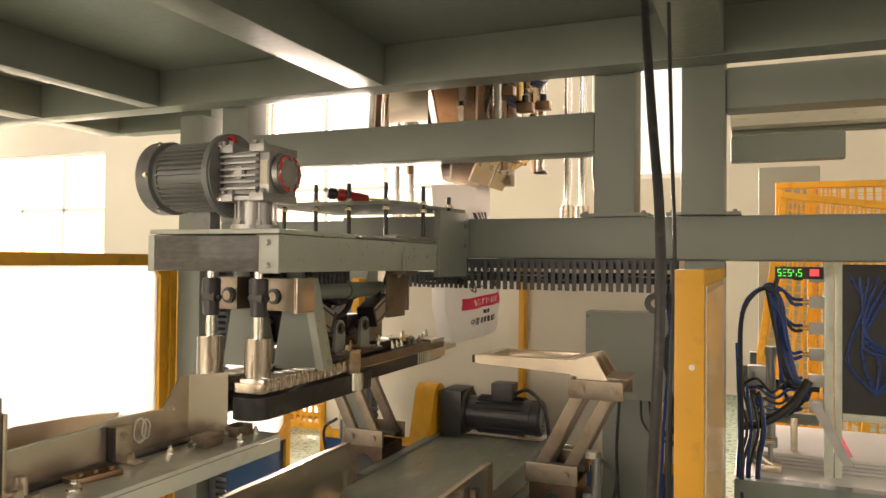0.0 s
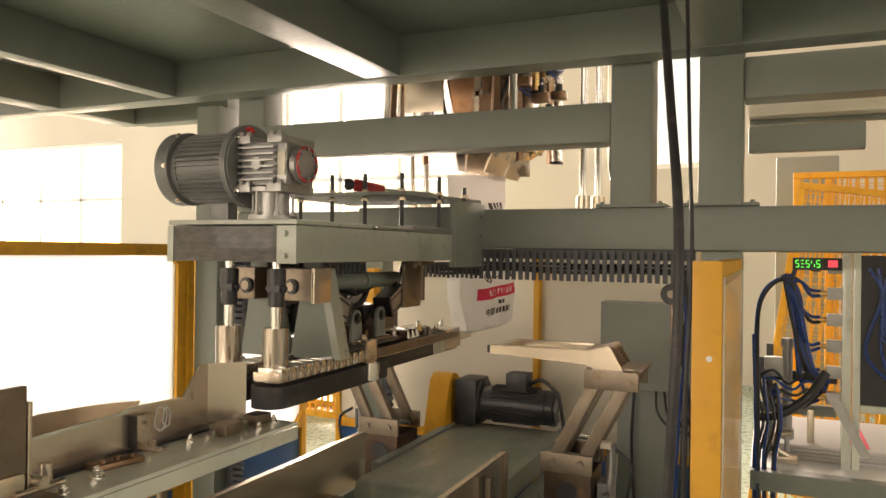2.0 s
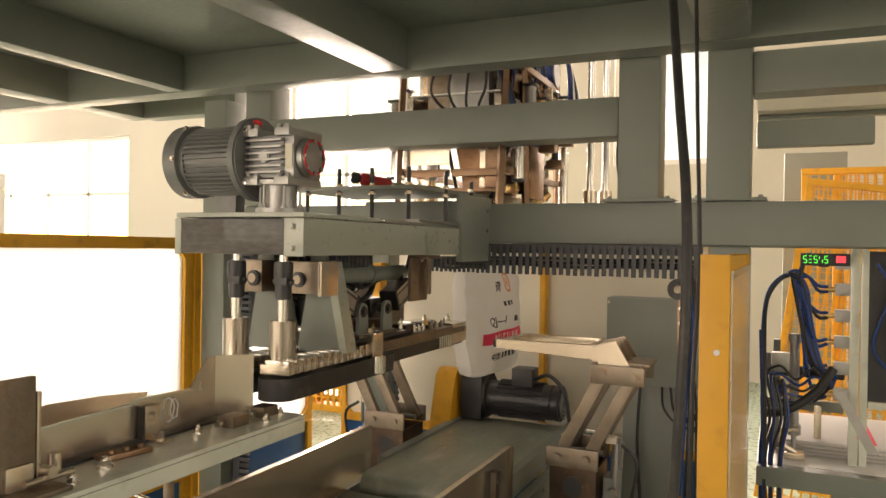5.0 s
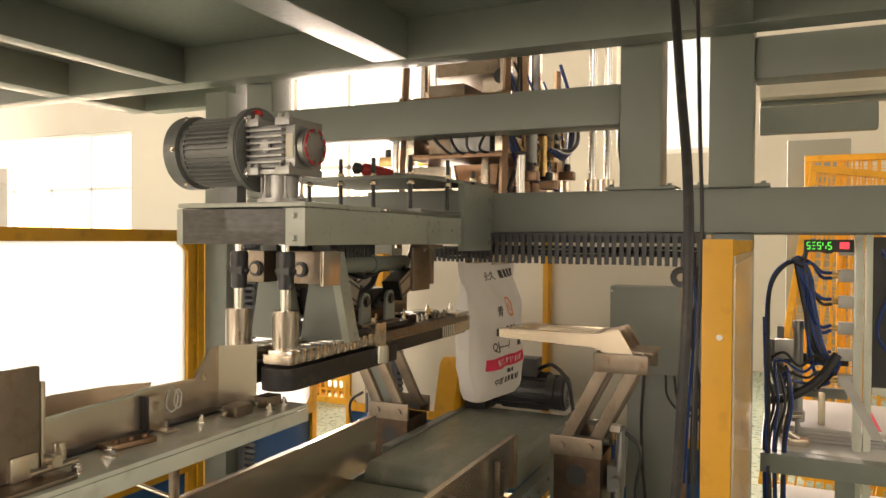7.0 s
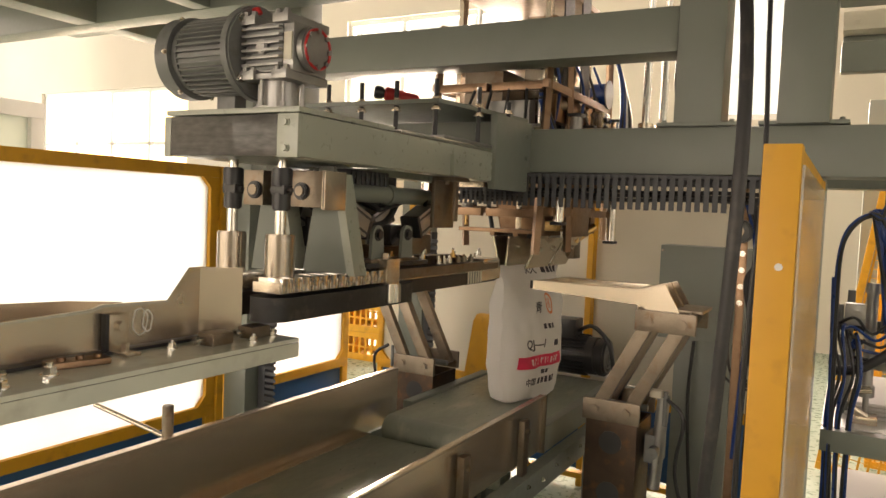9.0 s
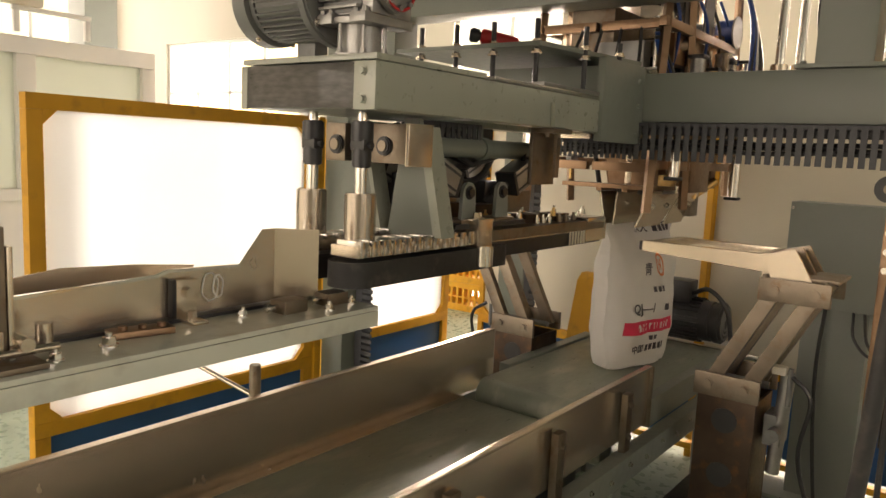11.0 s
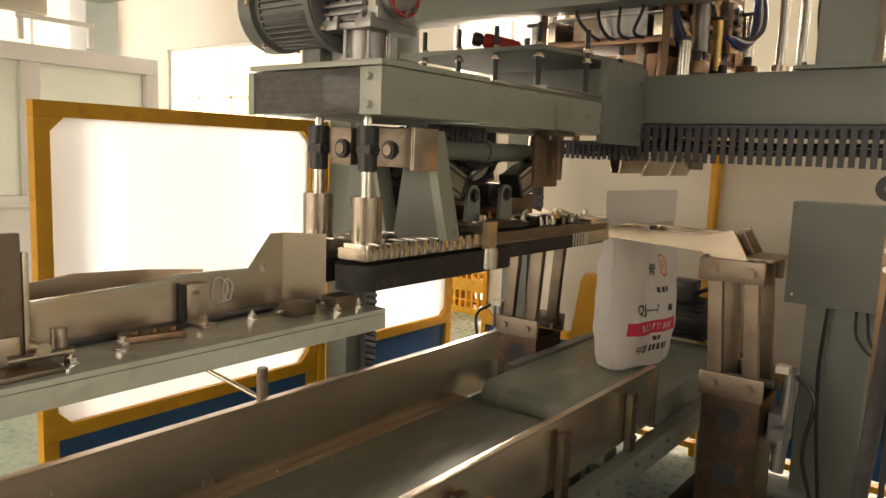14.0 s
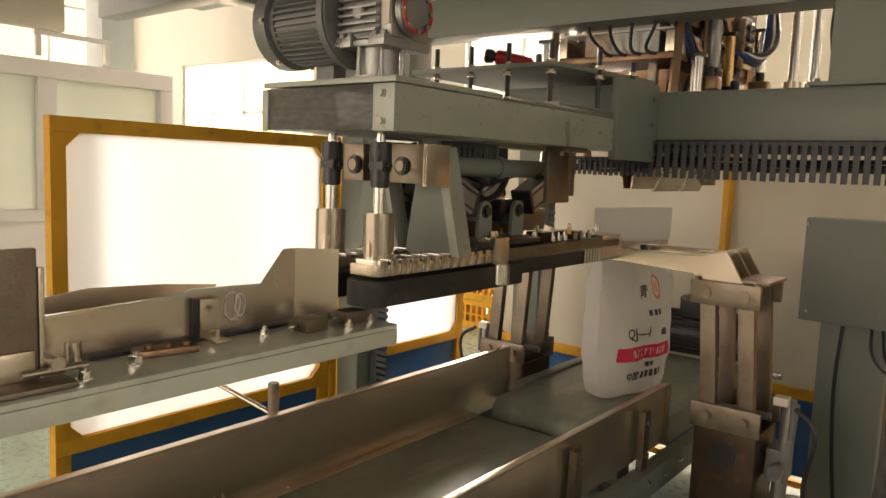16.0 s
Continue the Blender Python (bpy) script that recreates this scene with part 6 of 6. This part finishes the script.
mesh_panel(0.9, 1.55, 3.4, 0.02, 1.98, -6, "yellow wire mesh panel leaning in the store", 8)
mesh_panel(1.15, 2.3, 3.75, 0.02, 2.1, -6, "yellow wire mesh panel leaning in the store")
mesh_panel(1.35, 2.6, 3.95, 0.02, 2.12, -6, "yellow wire mesh panel leaning in the store")
bm = box(B(), 1.05, 1.45, 4.4, 4.6, 0, 2.25, 0.01)
whole("dark_locker", bm, GREY_BOX, "plain dark grey metal locker", "locker", (1.25, 4.5, 0))


def crate(x, y, z):
    c = thing("crate", "yellow plastic crate with slotted sides", "crate", (x, y, z), group="stacked crates")
    w, d, hh = 0.27, 0.2, 0.26
    for sy in (-1, 1):
        part("rim", box(B(), x - w, x + w, y + sy * d - 0.01, y + sy * d + 0.01, z + hh - 0.05, z + hh, 0.004), YELLOW, c)
        part("base_strip", box(B(), x - w, x + w, y + sy * d - 0.01, y + sy * d + 0.01, z, z + 0.06, 0.004), YELLOW, c)
        for k in range(9):
            px = x - w + 0.01 + (2 * w - 0.02) * k / 8
            part("slat", box(B(), px - 0.011, px + 0.011, y + sy * d - 0.007, y + sy * d + 0.007, z + 0.0605, z + hh - 0.0505, 0), YELLOW, c)
        part("cross_strip", box(B(), x - w + 0.01, x + w - 0.01, y + sy * d - 0.006, y + sy * d + 0.006, z + 0.12, z + 0.135, 0), YELLOW, c)
    for sx in (-1, 1):
        part("end_wall", box(B(), x + sx * w - 0.008, x + sx * w + 0.008, y - d + 0.011, y + d - 0.011, z, z + hh - 0.01, 0.003), YELLOW, c)
    part("bottom", box(B(), x - w + 0.01, x + w - 0.01, y - d + 0.011, y + d - 0.011, z, z + 0.012, 0), YELLOW, c)


for k in range(3):
    crate(-2.82, 4.55, 0.262 * k)
wm = thing("white_cabinet", "white framed glazed machine cabinet behind the fence", "machine cabinet", (-3.2, 0.2, 0))
for y0, y1, z0, z1 in ((-1.6, 1.48, 1.84, 1.93), (-1.6, 1.48, 1.08, 1.14), (0.70, 0.80, 1.141, 1.839), (1.40, 1.48, 1.141, 1.839), (-0.3, -0.22, 1.141, 1.839), (-1.6, 1.48, 0.0, 0.06)):
    part("frame_bar", box(B(), -3.24, -3.17, y0, y1, z0, z1, 0.006), WHITE, wm)
part("glazing", box(B(), -3.215, -3.205, -1.6, 1.40, 1.14, 1.84, 0), DULL, wm, "dull milky glazing")
part("lower_panel", box(B(), -3.22, -3.2, -1.6, 1.48, 0.061, 1.079, 0.003), WHITE, wm)
for y in (0.72, 1.09):
    bm = B()
    box(bm, -3.22, -3.19, y - 0.014, y + 0.014, 1.951, 2.06, 0.003)
    part("pipe_post", bm, WHITE, wm)
part("pipe_rail", box(B(), -3.22, -3.19, 0.70, 1.11, 2.061, 2.085, 0.003), WHITE, wm)
part("top_unit", box(B(), -3.24, -3.17, 0.4, 0.85, 2.086, 2.5, 0.02), CREAM, wm)


# ---- what moves ----


def motions():
    heights = [(0.0, 1.20), (2.0, 1.20), (2.5, 1.18), (3.0, 1.095), (3.5, 1.055), (4.0, 1.045), (5.2, 0.96), (6.3, 0.855), (7.0, 0.825), (7.4, 0.785), (7.8, 0.72),
               (8.2, 0.67), (8.6, 0.645), (9.0, 0.642), (15.5, 0.642)]
    lean = {0.0: 5, 2.0: 5, 2.5: 5, 3.0: 5, 3.5: 5, 4.0: 5, 5.2: 4, 6.3: 4, 7.0: 4, 7.4: 3, 7.8: 2}
    rows = [(t, pose(BX, BY, z, lean.get(t, 0), 0, -13)) for t, z in heights]
    rows += [(15.6, pose(BX, BY, 0.642, 0, 0, -13)), (15.8, pose(BX, BY - 0.07, 0.642, 0, 0, -13)), (16.0, pose(BX, BY - 0.19, 0.642, 0, 0, -13))]
    walk(bag, rows)
    spout = [(t, pose(BX, BY, z + 0.68 - 0.115 * min(1.0, max(0.0, (t - 4.0) / 4.4)))) for t, z in heights[:-1]]
    spout += [(12.2, pose(BX, BY, 1.207)), (12.8, pose(BX, BY, 1.212)), (13.1, pose(BX, BY, 1.25)), (13.3, pose(BX, BY, 1.31)), (13.5, pose(BX, BY, 1.355)),
              (13.8, pose(BX, BY, 1.385)), (14.2, pose(BX, BY, 1.395)), (16.0, pose(BX, BY, 1.395))]
    walk(fc, spout)
    swing = [(0.0, OPEN), (12.6, OPEN), (12.75, OPEN - 9), (12.9, 8.0), (13.0, SHUT + 3), (13.1, SHUT), (16.0, SHUT)]
    for c, links, head, s in CLAMPS:
        o = ORG[c]
        h = o + SET_BACK[c]
        walk(c, [(0.0, pose(*h)), (15.6, pose(*h)), (15.8, pose(h.x, h.y - 0.07, h.z)), (16.0, pose(h.x, h.y - 0.19, h.z))])
        for k in links:
            p = ORG[k] - o
            walk(k, [(t, pose(p.x, p.y, p.z, 0, s * a, 0)) for t, a in swing])
        p = ORG[head] - o
        walk(head, [(t, pose(p.x + s * LINK * math.sin(radians(a)), p.y, p.z - LINK * (1 - math.cos(radians(a))))) for t, a in swing])


motions()
